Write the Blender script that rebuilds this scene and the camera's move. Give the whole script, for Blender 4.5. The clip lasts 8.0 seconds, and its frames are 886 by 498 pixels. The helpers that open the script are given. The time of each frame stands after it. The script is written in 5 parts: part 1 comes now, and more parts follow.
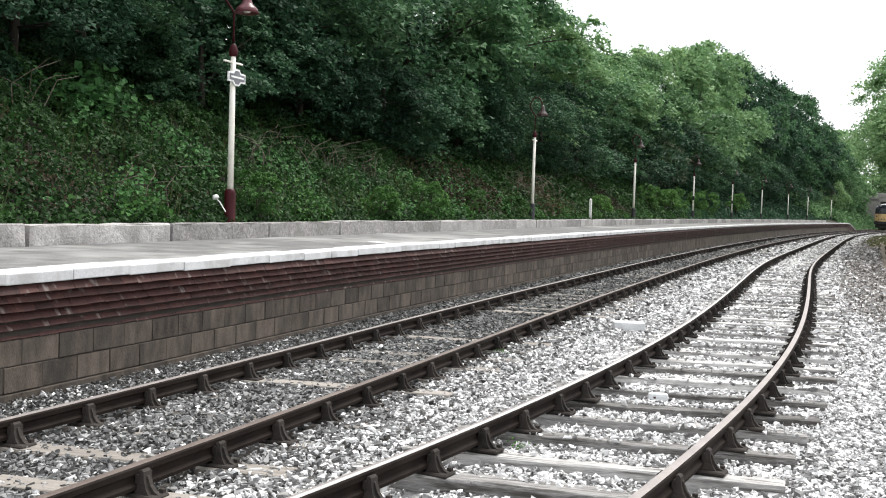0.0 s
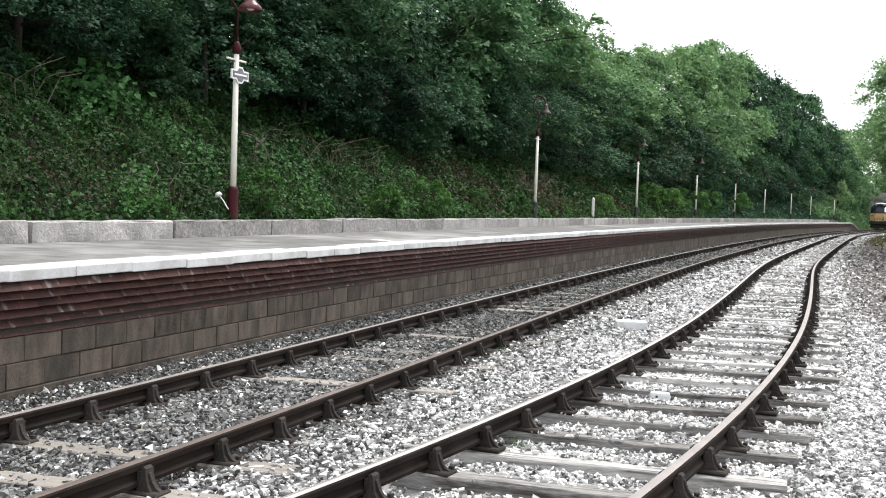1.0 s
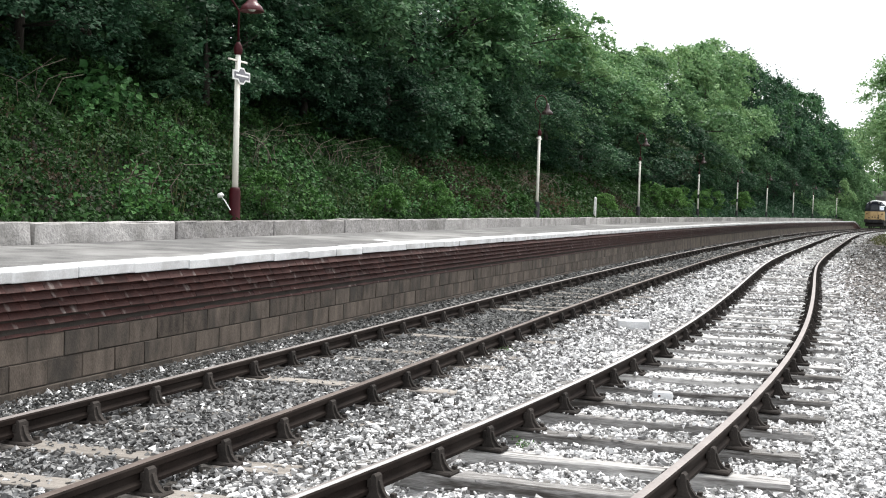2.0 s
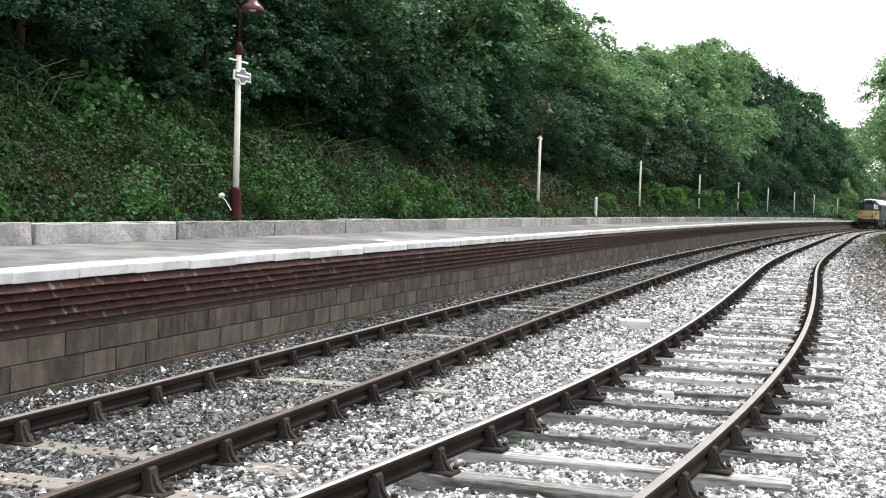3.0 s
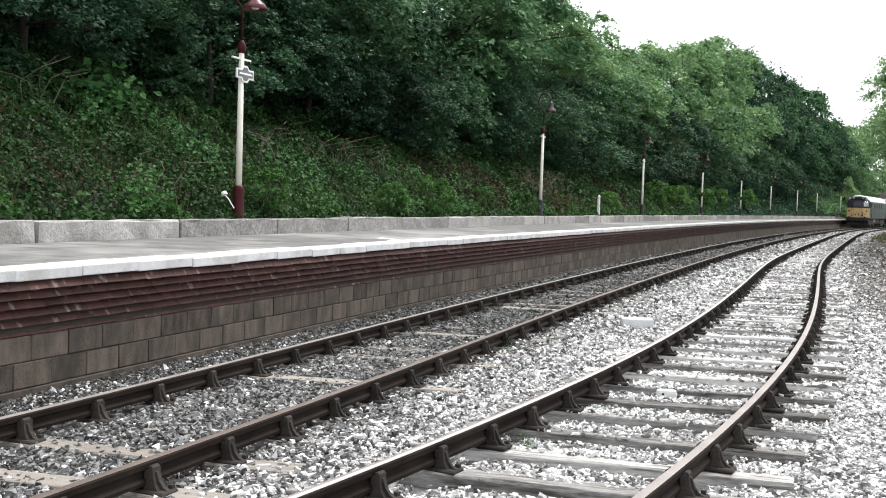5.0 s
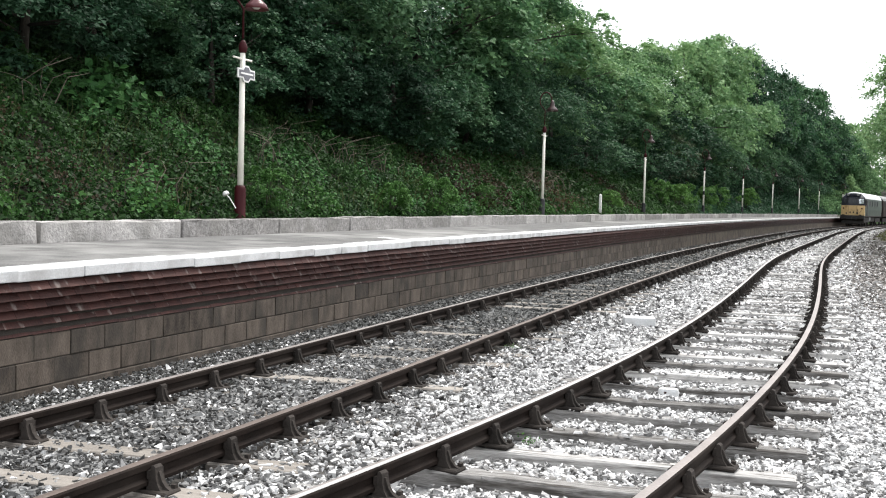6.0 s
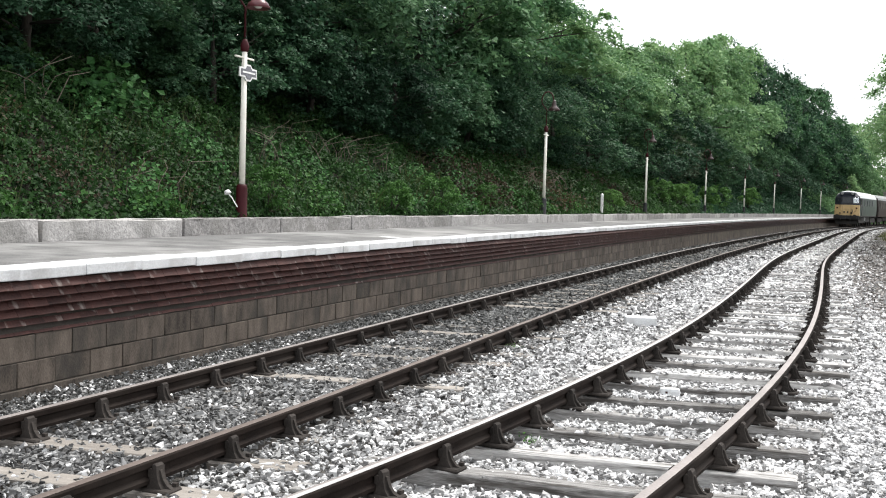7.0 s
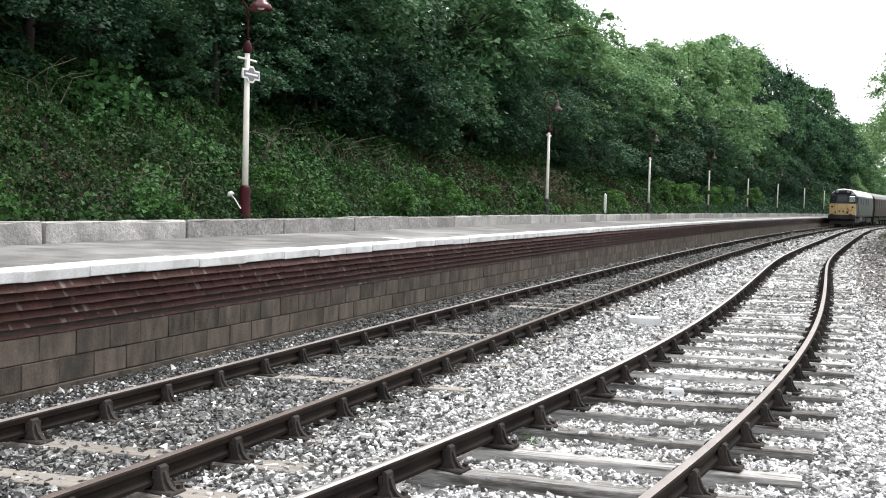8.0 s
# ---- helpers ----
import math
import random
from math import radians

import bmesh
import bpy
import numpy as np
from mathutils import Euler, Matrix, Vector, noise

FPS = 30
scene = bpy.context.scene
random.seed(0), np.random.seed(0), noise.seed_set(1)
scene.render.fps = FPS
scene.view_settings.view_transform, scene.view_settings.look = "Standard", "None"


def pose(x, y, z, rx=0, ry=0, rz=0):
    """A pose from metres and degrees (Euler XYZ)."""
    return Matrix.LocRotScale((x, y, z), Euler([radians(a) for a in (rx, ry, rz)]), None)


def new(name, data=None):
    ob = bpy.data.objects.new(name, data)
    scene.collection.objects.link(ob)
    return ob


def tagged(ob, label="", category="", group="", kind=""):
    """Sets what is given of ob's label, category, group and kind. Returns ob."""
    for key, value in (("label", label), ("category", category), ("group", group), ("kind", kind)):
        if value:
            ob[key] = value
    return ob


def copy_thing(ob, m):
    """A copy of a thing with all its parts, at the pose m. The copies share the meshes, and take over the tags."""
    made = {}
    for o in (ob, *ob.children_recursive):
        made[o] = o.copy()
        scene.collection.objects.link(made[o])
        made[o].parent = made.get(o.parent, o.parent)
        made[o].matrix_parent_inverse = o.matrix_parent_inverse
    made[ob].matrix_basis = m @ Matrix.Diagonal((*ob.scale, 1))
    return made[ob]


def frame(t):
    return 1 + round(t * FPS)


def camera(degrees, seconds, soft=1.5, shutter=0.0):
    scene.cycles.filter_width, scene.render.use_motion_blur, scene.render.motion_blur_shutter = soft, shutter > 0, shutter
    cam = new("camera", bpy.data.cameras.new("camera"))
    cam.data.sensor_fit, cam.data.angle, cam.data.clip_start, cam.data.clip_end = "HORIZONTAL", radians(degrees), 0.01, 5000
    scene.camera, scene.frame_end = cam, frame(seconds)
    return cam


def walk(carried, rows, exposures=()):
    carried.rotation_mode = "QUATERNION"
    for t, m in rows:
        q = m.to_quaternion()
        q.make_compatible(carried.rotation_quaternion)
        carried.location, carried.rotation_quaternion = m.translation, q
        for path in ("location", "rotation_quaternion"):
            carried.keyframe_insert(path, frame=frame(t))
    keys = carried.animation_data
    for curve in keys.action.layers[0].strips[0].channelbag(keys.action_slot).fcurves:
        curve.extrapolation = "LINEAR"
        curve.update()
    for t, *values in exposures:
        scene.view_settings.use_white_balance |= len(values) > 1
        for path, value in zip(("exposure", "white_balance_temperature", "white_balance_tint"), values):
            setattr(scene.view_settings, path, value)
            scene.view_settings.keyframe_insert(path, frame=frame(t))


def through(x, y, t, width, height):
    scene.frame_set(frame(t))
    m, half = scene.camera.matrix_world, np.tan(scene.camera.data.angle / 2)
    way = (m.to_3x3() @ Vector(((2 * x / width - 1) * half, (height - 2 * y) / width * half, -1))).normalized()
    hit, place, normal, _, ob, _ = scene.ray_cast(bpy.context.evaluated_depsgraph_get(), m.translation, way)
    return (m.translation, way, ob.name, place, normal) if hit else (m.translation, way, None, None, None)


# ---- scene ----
EYE = 1.5515
cam = camera(47.05, 8.0, soft=1.1)
walk(cam, [
    (0.0, pose(0, 0, EYE, 87.504, -1.873, -0.728)),
    (0.5, pose(0, 0, EYE, 87.453, -2.038, -0.639)),
    (1.0, pose(0, 0, EYE, 87.398, -2.086, -0.577)),
    (1.5, pose(0, 0, EYE, 87.398, -1.973, -0.533)),
    (3.0, pose(0, 0, EYE, 87.393, -1.817, -0.422)),
    (3.5, pose(0, 0, EYE, 87.351, -1.849, -0.403)),
    (4.0, pose(0, 0, EYE, 87.349, -1.844, -0.357)),
    (4.5, pose(0, 0, EYE, 87.324, -1.920, -0.303)),
    (6.0, pose(0, 0, EYE, 87.240, -1.677, -0.181)),
    (6.5, pose(0, 0, EYE, 87.240, -1.785, -0.123)),
    (7.0, pose(0, 0, EYE, 87.196, -1.788, -0.093)),
    (7.5, pose(0, 0, EYE, 87.241, -1.796, 0.002)),
    (8.0, pose(0, 0, EYE, 87.234, -1.602, 0.078)),
])

# ---- world, sun, exposure ----
SUN_EL, SUN_AZ = 62, 40
world = bpy.data.worlds.new("overcast")
scene.world = world
world.use_nodes = True
wn = world.node_tree.nodes
wl = world.node_tree.links
sky = wn.new("ShaderNodeTexSky")
sky.sky_type = "NISHITA"
sky.sun_disc = False
sky.sun_elevation, sky.sun_rotation = radians(SUN_EL), radians(SUN_AZ)
sky.dust_density, sky.air_density = 4.0, 1.0
cloud = wn.new("ShaderNodeMix")
cloud.data_type = "RGBA"
cloud.inputs["Factor"].default_value = 0.8
cloud.inputs["B"].default_value = (11.0, 11.3, 11.6, 1)
wl.new(sky.outputs["Color"], cloud.inputs["A"])
wl.new(cloud.outputs["Result"], wn["Background"].inputs["Color"])
wn["Background"].inputs["Strength"].default_value = 0.11
sun_data = bpy.data.lights.new("sun", "SUN")
sun_data.energy, sun_data.angle, sun_data.color = 2.6, radians(24), (1.0, 0.97, 0.92)
sun = new("sun", sun_data)
sun.rotation_euler = (radians(90 - SUN_EL), 0, radians(180 - SUN_AZ))
scene.view_settings.exposure = 0.69


# ---- materials ----
def mat(name, dark, light, scale=8.0, fine=90.0, rough=0.85, bump=0.3, metal=0.0, rand=0.0, island=0.0, stain=None,
        stain_scale=1.2, stain_amount=0.5, stain_at=0.48, stretch=(1, 1, 1), bump_dist=0.01, spec=0.4):
    m = bpy.data.materials.new(name)
    m.use_nodes = True
    n, l = m.node_tree.nodes, m.node_tree.links
    b = n["Principled BSDF"]
    b.inputs["Roughness"].default_value, b.inputs["Metallic"].default_value = rough, metal
    b.inputs["Specular IOR Level"].default_value = spec
    co = n.new("ShaderNodeNewGeometry") if island == 2 else n.new("ShaderNodeTexCoord")
    src = co.outputs["Position"] if island == 2 else co.outputs["Object"]
    mp = n.new("ShaderNodeMapping")
    mp.inputs["Scale"].default_value = stretch
    if rand:
        shift = n.new("ShaderNodeVectorMath")
        far = n.new("ShaderNodeMath")
        far.operation, far.inputs[1].default_value = "MULTIPLY", 53.0
        l.new(n.new("ShaderNodeObjectInfo").outputs["Random"], far.inputs[0])
        l.new(src, shift.inputs[0])
        l.new(far.outputs["Value"], shift.inputs[1])
        src = shift.outputs["Vector"]
    l.new(src, mp.inputs["Vector"])
    big, small = n.new("ShaderNodeTexNoise"), n.new("ShaderNodeTexNoise")
    big.inputs["Scale"].default_value, small.inputs["Scale"].default_value = scale, fine
    big.inputs["Detail"].default_value, small.inputs["Detail"].default_value = 5, 3
    l.new(mp.outputs["Vector"], big.inputs["Vector"])
    l.new(mp.outputs["Vector"], small.inputs["Vector"])
    add = n.new("ShaderNodeMix")
    add.inputs["Factor"].default_value = 0.45
    l.new(big.outputs["Fac"], add.inputs["A"])
    l.new(small.outputs["Fac"], add.inputs["B"])
    fac = add.outputs["Result"]
    if rand or island:
        ran = n.new("ShaderNodeObjectInfo").outputs["Random"] if rand else n.new("ShaderNodeNewGeometry").outputs["Random Per Island"]
        mx = n.new("ShaderNodeMix")
        mx.inputs["Factor"].default_value = rand or min(island, 0.8)
        l.new(fac, mx.inputs["A"])
        l.new(ran, mx.inputs["B"])
        fac = mx.outputs["Result"]
    ramp = n.new("ShaderNodeValToRGB")
    ramp.color_ramp.elements[0].position, ramp.color_ramp.elements[1].position = 0.3, 0.72
    ramp.color_ramp.elements[0].color, ramp.color_ramp.elements[1].color = (*dark, 1), (*light, 1)
    l.new(fac, ramp.inputs["Fac"])
    col = ramp.outputs["Color"]
    if stain:
        st = n.new("ShaderNodeTexNoise")
        st.inputs["Scale"].default_value, st.inputs["Detail"].default_value = stain_scale, 6
        l.new(mp.outputs["Vector"], st.inputs["Vector"])
        sr = n.new("ShaderNodeMapRange")
        sr.inputs["From Min"].default_value, sr.inputs["From Max"].default_value = stain_at, stain_at + 0.16
        sr.inputs["To Max"].default_value = stain_amount
        l.new(st.outputs["Fac"], sr.inputs["Value"])
        sm = n.new("ShaderNodeMix")
        sm.data_type = "RGBA"
        sm.inputs["B"].default_value = (*stain, 1)
        l.new(sr.outputs["Result"], sm.inputs["Factor"])
        l.new(col, sm.inputs["A"])
        col = sm.outputs["Result"]
    l.new(col, b.inputs["Base Color"])
    if bump:
        bp = n.new("ShaderNodeBump")
        bp.inputs["Strength"].default_value, bp.inputs["Distance"].default_value = bump, bump_dist
        l.new(add.outputs["Result"], bp.inputs["Height"])
        l.new(bp.outputs["Normal"], b.inputs["Normal"])
    return m


def leaf_mat(name, dark, mid, light, through=0.25, rough=0.62, patch=0.25, cool=True):
    if cool:
        dark, mid, light = ((c[0] * 0.97, c[1], c[2] * 1.42) for c in (dark, mid, light))
    m = bpy.data.materials.new(name)
    m.use_nodes = True
    n, l = m.node_tree.nodes, m.node_tree.links
    b = n["Principled BSDF"]
    b.inputs["Roughness"].default_value = rough
    b.inputs["Specular IOR Level"].default_value = 0.18
    geo = n.new("ShaderNodeNewGeometry")
    tex = n.new("ShaderNodeTexNoise")
    tex.inputs["Scale"].default_value, tex.inputs["Detail"].default_value = patch, 4
    l.new(geo.outputs["Position"], tex.inputs["Vector"])
    two = n.new("ShaderNodeMix")
    two.inputs["Factor"].default_value = 0.5
    l.new(n.new("ShaderNodeObjectInfo").outputs["Random"], two.inputs["A"])
    l.new(tex.outputs["Fac"], two.inputs["B"])
    mx = n.new("ShaderNodeMix")
    mx.inputs["Factor"].default_value = 0.74
    l.new(geo.outputs["Random Per Island"], mx.inputs["A"])
    l.new(two.outputs["Result"], mx.inputs["B"])
    ramp = n.new("ShaderNodeValToRGB")
    e = ramp.color_ramp.elements
    e[0].position, e[0].color = 0.2, (*dark, 1)
    e[1].position, e[1].color = 0.85, (*light, 1)
    e.new(0.5).color = (*mid, 1)
    l.new(mx.outputs["Result"], ramp.inputs["Fac"])
    l.new(ramp.outputs["Color"], b.inputs["Base Color"])
    tr = n.new("ShaderNodeBsdfTranslucent")
    l.new(ramp.outputs["Color"], tr.inputs["Color"])
    ms = n.new("ShaderNodeMixShader")
    ms.inputs["Fac"].default_value = through
    l.new(b.outputs["BSDF"], ms.inputs[1])
    l.new(tr.outputs["BSDF"], ms.inputs[2])
    l.new(ms.outputs["Shader"], n["Material Output"].inputs["Surface"])
    return m


def glass_mat(name, tint, rough=0.1):
    m = bpy.data.materials.new(name)
    m.use_nodes = True
    b = m.node_tree.nodes["Principled BSDF"]
    b.inputs["Base Color"].default_value = (*tint, 1)
    b.inputs["Roughness"].default_value = rough
    b.inputs["Specular IOR Level"].default_value = 0.3
    return m


M_STONE = mat("ballast_clean", (0.16, 0.157, 0.155), (0.84, 0.83, 0.825), 6, 60, 0.9, 0.3, island=0.6)
M_STONE_DIRTY = mat("ballast_dirty", (0.040, 0.039, 0.038), (0.285, 0.282, 0.278), 6, 60, 0.9, 0.3, island=0.6)
M_STONE_DARK = mat("ballast_dark", (0.026, 0.027, 0.026), (0.17, 0.17, 0.165), 6, 60, 0.8, 0.3, island=0.6)
M_STONE_VERGE = mat("verge_rubble", (0.06, 0.052, 0.046), (0.36, 0.335, 0.315), 6, 60, 0.95, 0.3, island=0.6)
M_GROUND = mat("ground_soil", (0.014, 0.014, 0.009), (0.045, 0.042, 0.026), 0.8, 9, 0.95, 0.6, stain=(0.025, 0.035, 0.012), stain_scale=0.5, bump_dist=0.05)
M_BED = mat("ballast_bed", (0.09, 0.088, 0.086), (0.42, 0.415, 0.41), 14, 45, 0.95, 0.9, stain=(0.10, 0.095, 0.09), stain_scale=0.4, bump_dist=0.04)
# same ballast far off, paler: no gap shade mixed into its colour
M_BED_FAR = mat("ballast_bed_far", (0.14, 0.138, 0.136), (0.42, 0.415, 0.41), 3, 30, 0.95, 0.6, stain=(0.22, 0.215, 0.21), stain_scale=0.3, bump_dist=0.03)
M_BED_DIRTY = mat("ballast_bed_dirty", (0.03, 0.028, 0.026), (0.19, 0.18, 0.17), 14, 45, 0.95, 0.9, stain=(0.06, 0.055, 0.05), stain_scale=0.4, bump_dist=0.04)
M_VERGE = mat("verge_dirt", (0.07, 0.055, 0.042), (0.24, 0.20, 0.165), 3, 30, 0.95, 0.9, stain=(0.06, 0.07, 0.03), stain_scale=0.6, bump_dist=0.05)
M_RAIL = mat("rail_rust", (0.006, 0.0042, 0.0036), (0.026, 0.018, 0.0145), 5, 70, 0.8, 0.2, spec=0.12, stain=(0.03, 0.024, 0.02), stain_scale=2)
M_RAILTOP = mat("rail_head_worn", (0.10, 0.076, 0.066), (0.21, 0.17, 0.15), 3, 40, 0.5, 0.05, metal=0.4)
# polished running band; the sky's glare on it is put into the pale colour
M_RAILTOP2 = mat("rail_head_polished", (0.42, 0.41, 0.40), (0.60, 0.585, 0.57), 3, 40, 0.35, 0.05, metal=0.25)
M_RAILTOP3 = mat("rail_head_dull", (0.19, 0.165, 0.155), (0.33, 0.295, 0.28), 3, 40, 0.5, 0.05, metal=0.3)
M_CHAIR = mat("cast_iron_rusty", (0.012, 0.0105, 0.0095), (0.055, 0.047, 0.042), 9, 80, 0.85, 0.4, rand=0.2, spec=0.15)
M_SLEEPER = mat("weathered_timber", (0.06, 0.056, 0.052), (0.72, 0.70, 0.68), 2.4, 16, 0.9, 1.0, rand=0.36, stretch=(1, 12, 12), stain=(0.05, 0.043, 0.037), stain_scale=2.2, stain_amount=0.85, stain_at=0.5)
M_SLEEPER1 = mat("dusty_timber", (0.12, 0.105, 0.09), (0.33, 0.30, 0.27), 2.5, 30, 0.9, 0.6, rand=0.2, stretch=(1, 9, 9))
M_BLOCK = mat("concrete_block", (0.019, 0.0150, 0.0120), (0.172, 0.139, 0.113), 5, 60, 0.95, 0.8, rand=0.16, stain=(0.035, 0.032, 0.028), stain_scale=1.6, stain_amount=0.7, stretch=(1.8, 1.8, 0.7))
M_MORTAR = mat("mortar", (0.022, 0.019, 0.016), (0.07, 0.06, 0.052), 5, 90, 0.95, 0.4)
M_BRICK = mat("red_brown_brick", (0.019, 0.0070, 0.0058), (0.085, 0.032, 0.026), 5, 60, 0.7, 0.5, rand=0.14, spec=0.3, stain=(0.42, 0.38, 0.35), stain_scale=8, stain_amount=0.55, stretch=(1, 1, 0.35), stain_at=0.60)
M_COPING = mat("white_painted_edge", (0.46, 0.465, 0.47), (0.78, 0.785, 0.79), 4, 60, 0.7, 0.25, rand=0.1, stain=(0.36, 0.35, 0.34), stain_scale=3, stain_amount=0.55)
M_ASPHALT = mat("platform_asphalt", (0.055, 0.054, 0.053), (0.225, 0.222, 0.218), 2.2, 45, 0.92, 0.4, stain=(0.33, 0.325, 0.315), stain_scale=0.55, stain_amount=0.7, stain_at=0.5, stretch=(1, 1, 1))
M_KERB = mat("kerb_concrete", (0.15, 0.142, 0.138), (0.55, 0.53, 0.515), 16, 38, 0.95, 1.0, rand=0.2, bump_dist=0.02, stain=(0.17, 0.165, 0.15), stain_scale=2)
M_MAROON = mat("maroon_paint", (0.028, 0.0018, 0.0036), (0.048, 0.0036, 0.0068), 6, 60, 0.6, 0.08, spec=0.2)
M_CREAM = mat("cream_paint", (0.74, 0.72, 0.64), (0.85, 0.83, 0.75), 3, 60, 0.5, 0.08, stain=(0.5, 0.47, 0.4), stain_scale=4, stain_amount=0.3)
M_SHADE = mat("shade_enamel", (0.075, 0.02, 0.024), (0.13, 0.04, 0.045), 6, 60, 0.3, 0.05)
M_DARKSHADE = mat("dark_shade_enamel", (0.022, 0.012, 0.011), (0.06, 0.034, 0.030), 6, 60, 0.35, 0.05)
M_WHITE = mat("white_enamel", (0.72, 0.72, 0.70), (0.84, 0.84, 0.82), 5, 60, 0.5, 0.05)
M_GREYSIGN = mat("sign_grey", (0.11, 0.11, 0.125), (0.19, 0.19, 0.21), 5, 60, 0.5, 0.05)
M_BLACK = mat("black_paint", (0.008, 0.008, 0.009), (0.03, 0.03, 0.032), 5, 60, 0.6, 0.1)
M_BARK = mat("bark", (0.018, 0.016, 0.013), (0.065, 0.056, 0.046), 5, 40, 0.95, 0.8, stretch=(1, 1, 0.3), bump_dist=0.03)
M_TWIG = mat("dead_twigs", (0.07, 0.058, 0.045), (0.18, 0.15, 0.12), 5, 40, 0.95, 0.2)
# three foliage tones; distant haze and the wood's shade are put into them
M_LEAF = [leaf_mat("leaves_deep", (0.013, 0.034, 0.0135), (0.035, 0.087, 0.031), (0.10, 0.195, 0.061), 0.32),
          leaf_mat("leaves_mid", (0.024, 0.062, 0.021), (0.078, 0.172, 0.052), (0.19, 0.32, 0.095), 0.32),
          leaf_mat("leaves_bright", (0.045, 0.100, 0.030), (0.14, 0.255, 0.075), (0.31, 0.44, 0.14), 0.32)]
M_WEED = leaf_mat("bank_weeds", (0.010, 0.032, 0.008), (0.036, 0.094, 0.022), (0.16, 0.24, 0.052), patch=0.9, cool=False)
M_NETTLE = leaf_mat("nettle_leaves", (0.010, 0.038, 0.011), (0.030, 0.098, 0.026), (0.085, 0.20, 0.056), patch=1.2, cool=False)
M_PALE = leaf_mat("pale_leaves", (0.06, 0.085, 0.035), (0.16, 0.20, 0.085), (0.32, 0.34, 0.18))
M_SHRUB = leaf_mat("shrub_leaves", (0.020, 0.058, 0.010), (0.065, 0.160, 0.024), (0.15, 0.28, 0.048), patch=1.5)
M_BROWN = leaf_mat("dead_bracken", (0.022, 0.018, 0.011), (0.052, 0.039, 0.023), (0.105, 0.08, 0.047), patch=1.5, cool=False)
M_STRAW = leaf_mat("dry_stalks", (0.03, 0.045, 0.014), (0.07, 0.085, 0.03), (0.17, 0.15, 0.075), patch=1.5, cool=False)
M_YELLOW = mat("loco_yellow", (0.46, 0.31, 0.14), (0.62, 0.45, 0.23), 2, 20, 0.5, 0.05, stain=(0.25, 0.15, 0.05), stain_scale=2)
M_LOCO = mat("loco_green_grey", (0.050, 0.070, 0.060), (0.092, 0.122, 0.105), 1, 20, 0.55, 0.05, spec=0.2)
M_NAVY = mat("loco_dark_blue", (0.008, 0.010, 0.018), (0.018, 0.022, 0.035), 1, 20, 0.4, 0.03)
M_ROOF = mat("loco_roof", (0.58, 0.60, 0.61), (0.76, 0.77, 0.78), 1, 20, 0.5, 0.05)
M_ROOF2 = mat("coach_roof", (0.16, 0.165, 0.165), (0.27, 0.275, 0.275), 1, 20, 0.6, 0.05)
M_COACH = mat("coach_maroon", (0.016, 0.012, 0.011), (0.036, 0.025, 0.022), 1, 20, 0.5, 0.03, spec=0.25)
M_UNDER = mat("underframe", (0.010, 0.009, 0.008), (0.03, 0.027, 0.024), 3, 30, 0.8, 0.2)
M_GLASS = glass_mat("window_glass", (0.02, 0.024, 0.028))
M_COACHGLASS = glass_mat("coach_window_glass", (0.05, 0.043, 0.03), 0.45)
# pale metallic colour stands in for the sky's reflection in one windscreen pane
M_PANE = mat("sky_lit_glass", (0.55, 0.57, 0.62), (0.66, 0.68, 0.72), 2, 20, 0.12, 0.0, metal=0.8)
M_STAINED = mat("grimy_yellow", (0.20, 0.13, 0.06), (0.30, 0.21, 0.10), 4, 30, 0.6, 0.05)
M_LAMPGLASS = glass_mat("lamp_glass", (0.75, 0.75, 0.7))
M_STONEWORK = mat("bridge_stone", (0.16, 0.15, 0.14), (0.34, 0.32, 0.30), 2, 20, 0.95, 0.5)


# ---- mesh helpers ----
def fast(name, V, F, mats, smooth=False, index=None):
    V, F = np.asarray(V, dtype=np.float32), np.asarray(F, dtype=np.int32)
    me = bpy.data.meshes.new(name)
    n, k = F.shape
    me.vertices.add(len(V))
    me.vertices.foreach_set("co", V.ravel())
    me.loops.add(n * k)
    me.loops.foreach_set("vertex_index", F.ravel())
    me.polygons.add(n)
    me.polygons.foreach_set("loop_start", np.arange(0, n * k, k, dtype=np.int32))
    me.polygons.foreach_set("loop_total", np.full(n, k, dtype=np.int32))
    me.polygons.foreach_set("use_smooth", np.full(n, bool(smooth)))
    for m in mats if isinstance(mats, (list, tuple)) else [mats]:
        me.materials.append(m)
    if index is not None:
        me.polygons.foreach_set("material_index", np.asarray(index, dtype=np.int32))
    me.update(calc_edges=True)
    me.validate()
    return me


def bm_mesh(name, bm, material, smooth=False):
    me = bpy.data.meshes.new(name)
    bm.normal_update()
    bm.to_mesh(me)
    bm.free()
    for m in material if isinstance(material, (list, tuple)) else [material]:
        me.materials.append(m)
    for p in me.polygons:
        p.use_smooth = smooth
    return me


def child(name, me, parent=None, m=None, label=""):
    ob = new(name, me)
    if parent:
        ob.parent = parent
    if m is not None:
        ob.matrix_basis = m
    return tagged(ob, label)


def part(name, bm, material, parent, label="", smooth=False):
    return child(name, bm_mesh(name, bm, material, smooth), parent, None, label)


def box(size, at=(0, 0, 0), bevel=0.0, bm=None, turn=None, seg=1):
    b = bmesh.new()
    bmesh.ops.create_cube(b, size=1)
    bmesh.ops.scale(b, vec=size, verts=b.verts)
    if bevel:
        bmesh.ops.bevel(b, geom=b.edges, offset=bevel, segments=seg, profile=0.6, affect="EDGES")
    if turn is not None:
        bmesh.ops.transform(b, matrix=turn, verts=b.verts)
    bmesh.ops.translate(b, vec=at, verts=b.verts)
    return merge(bm, b)


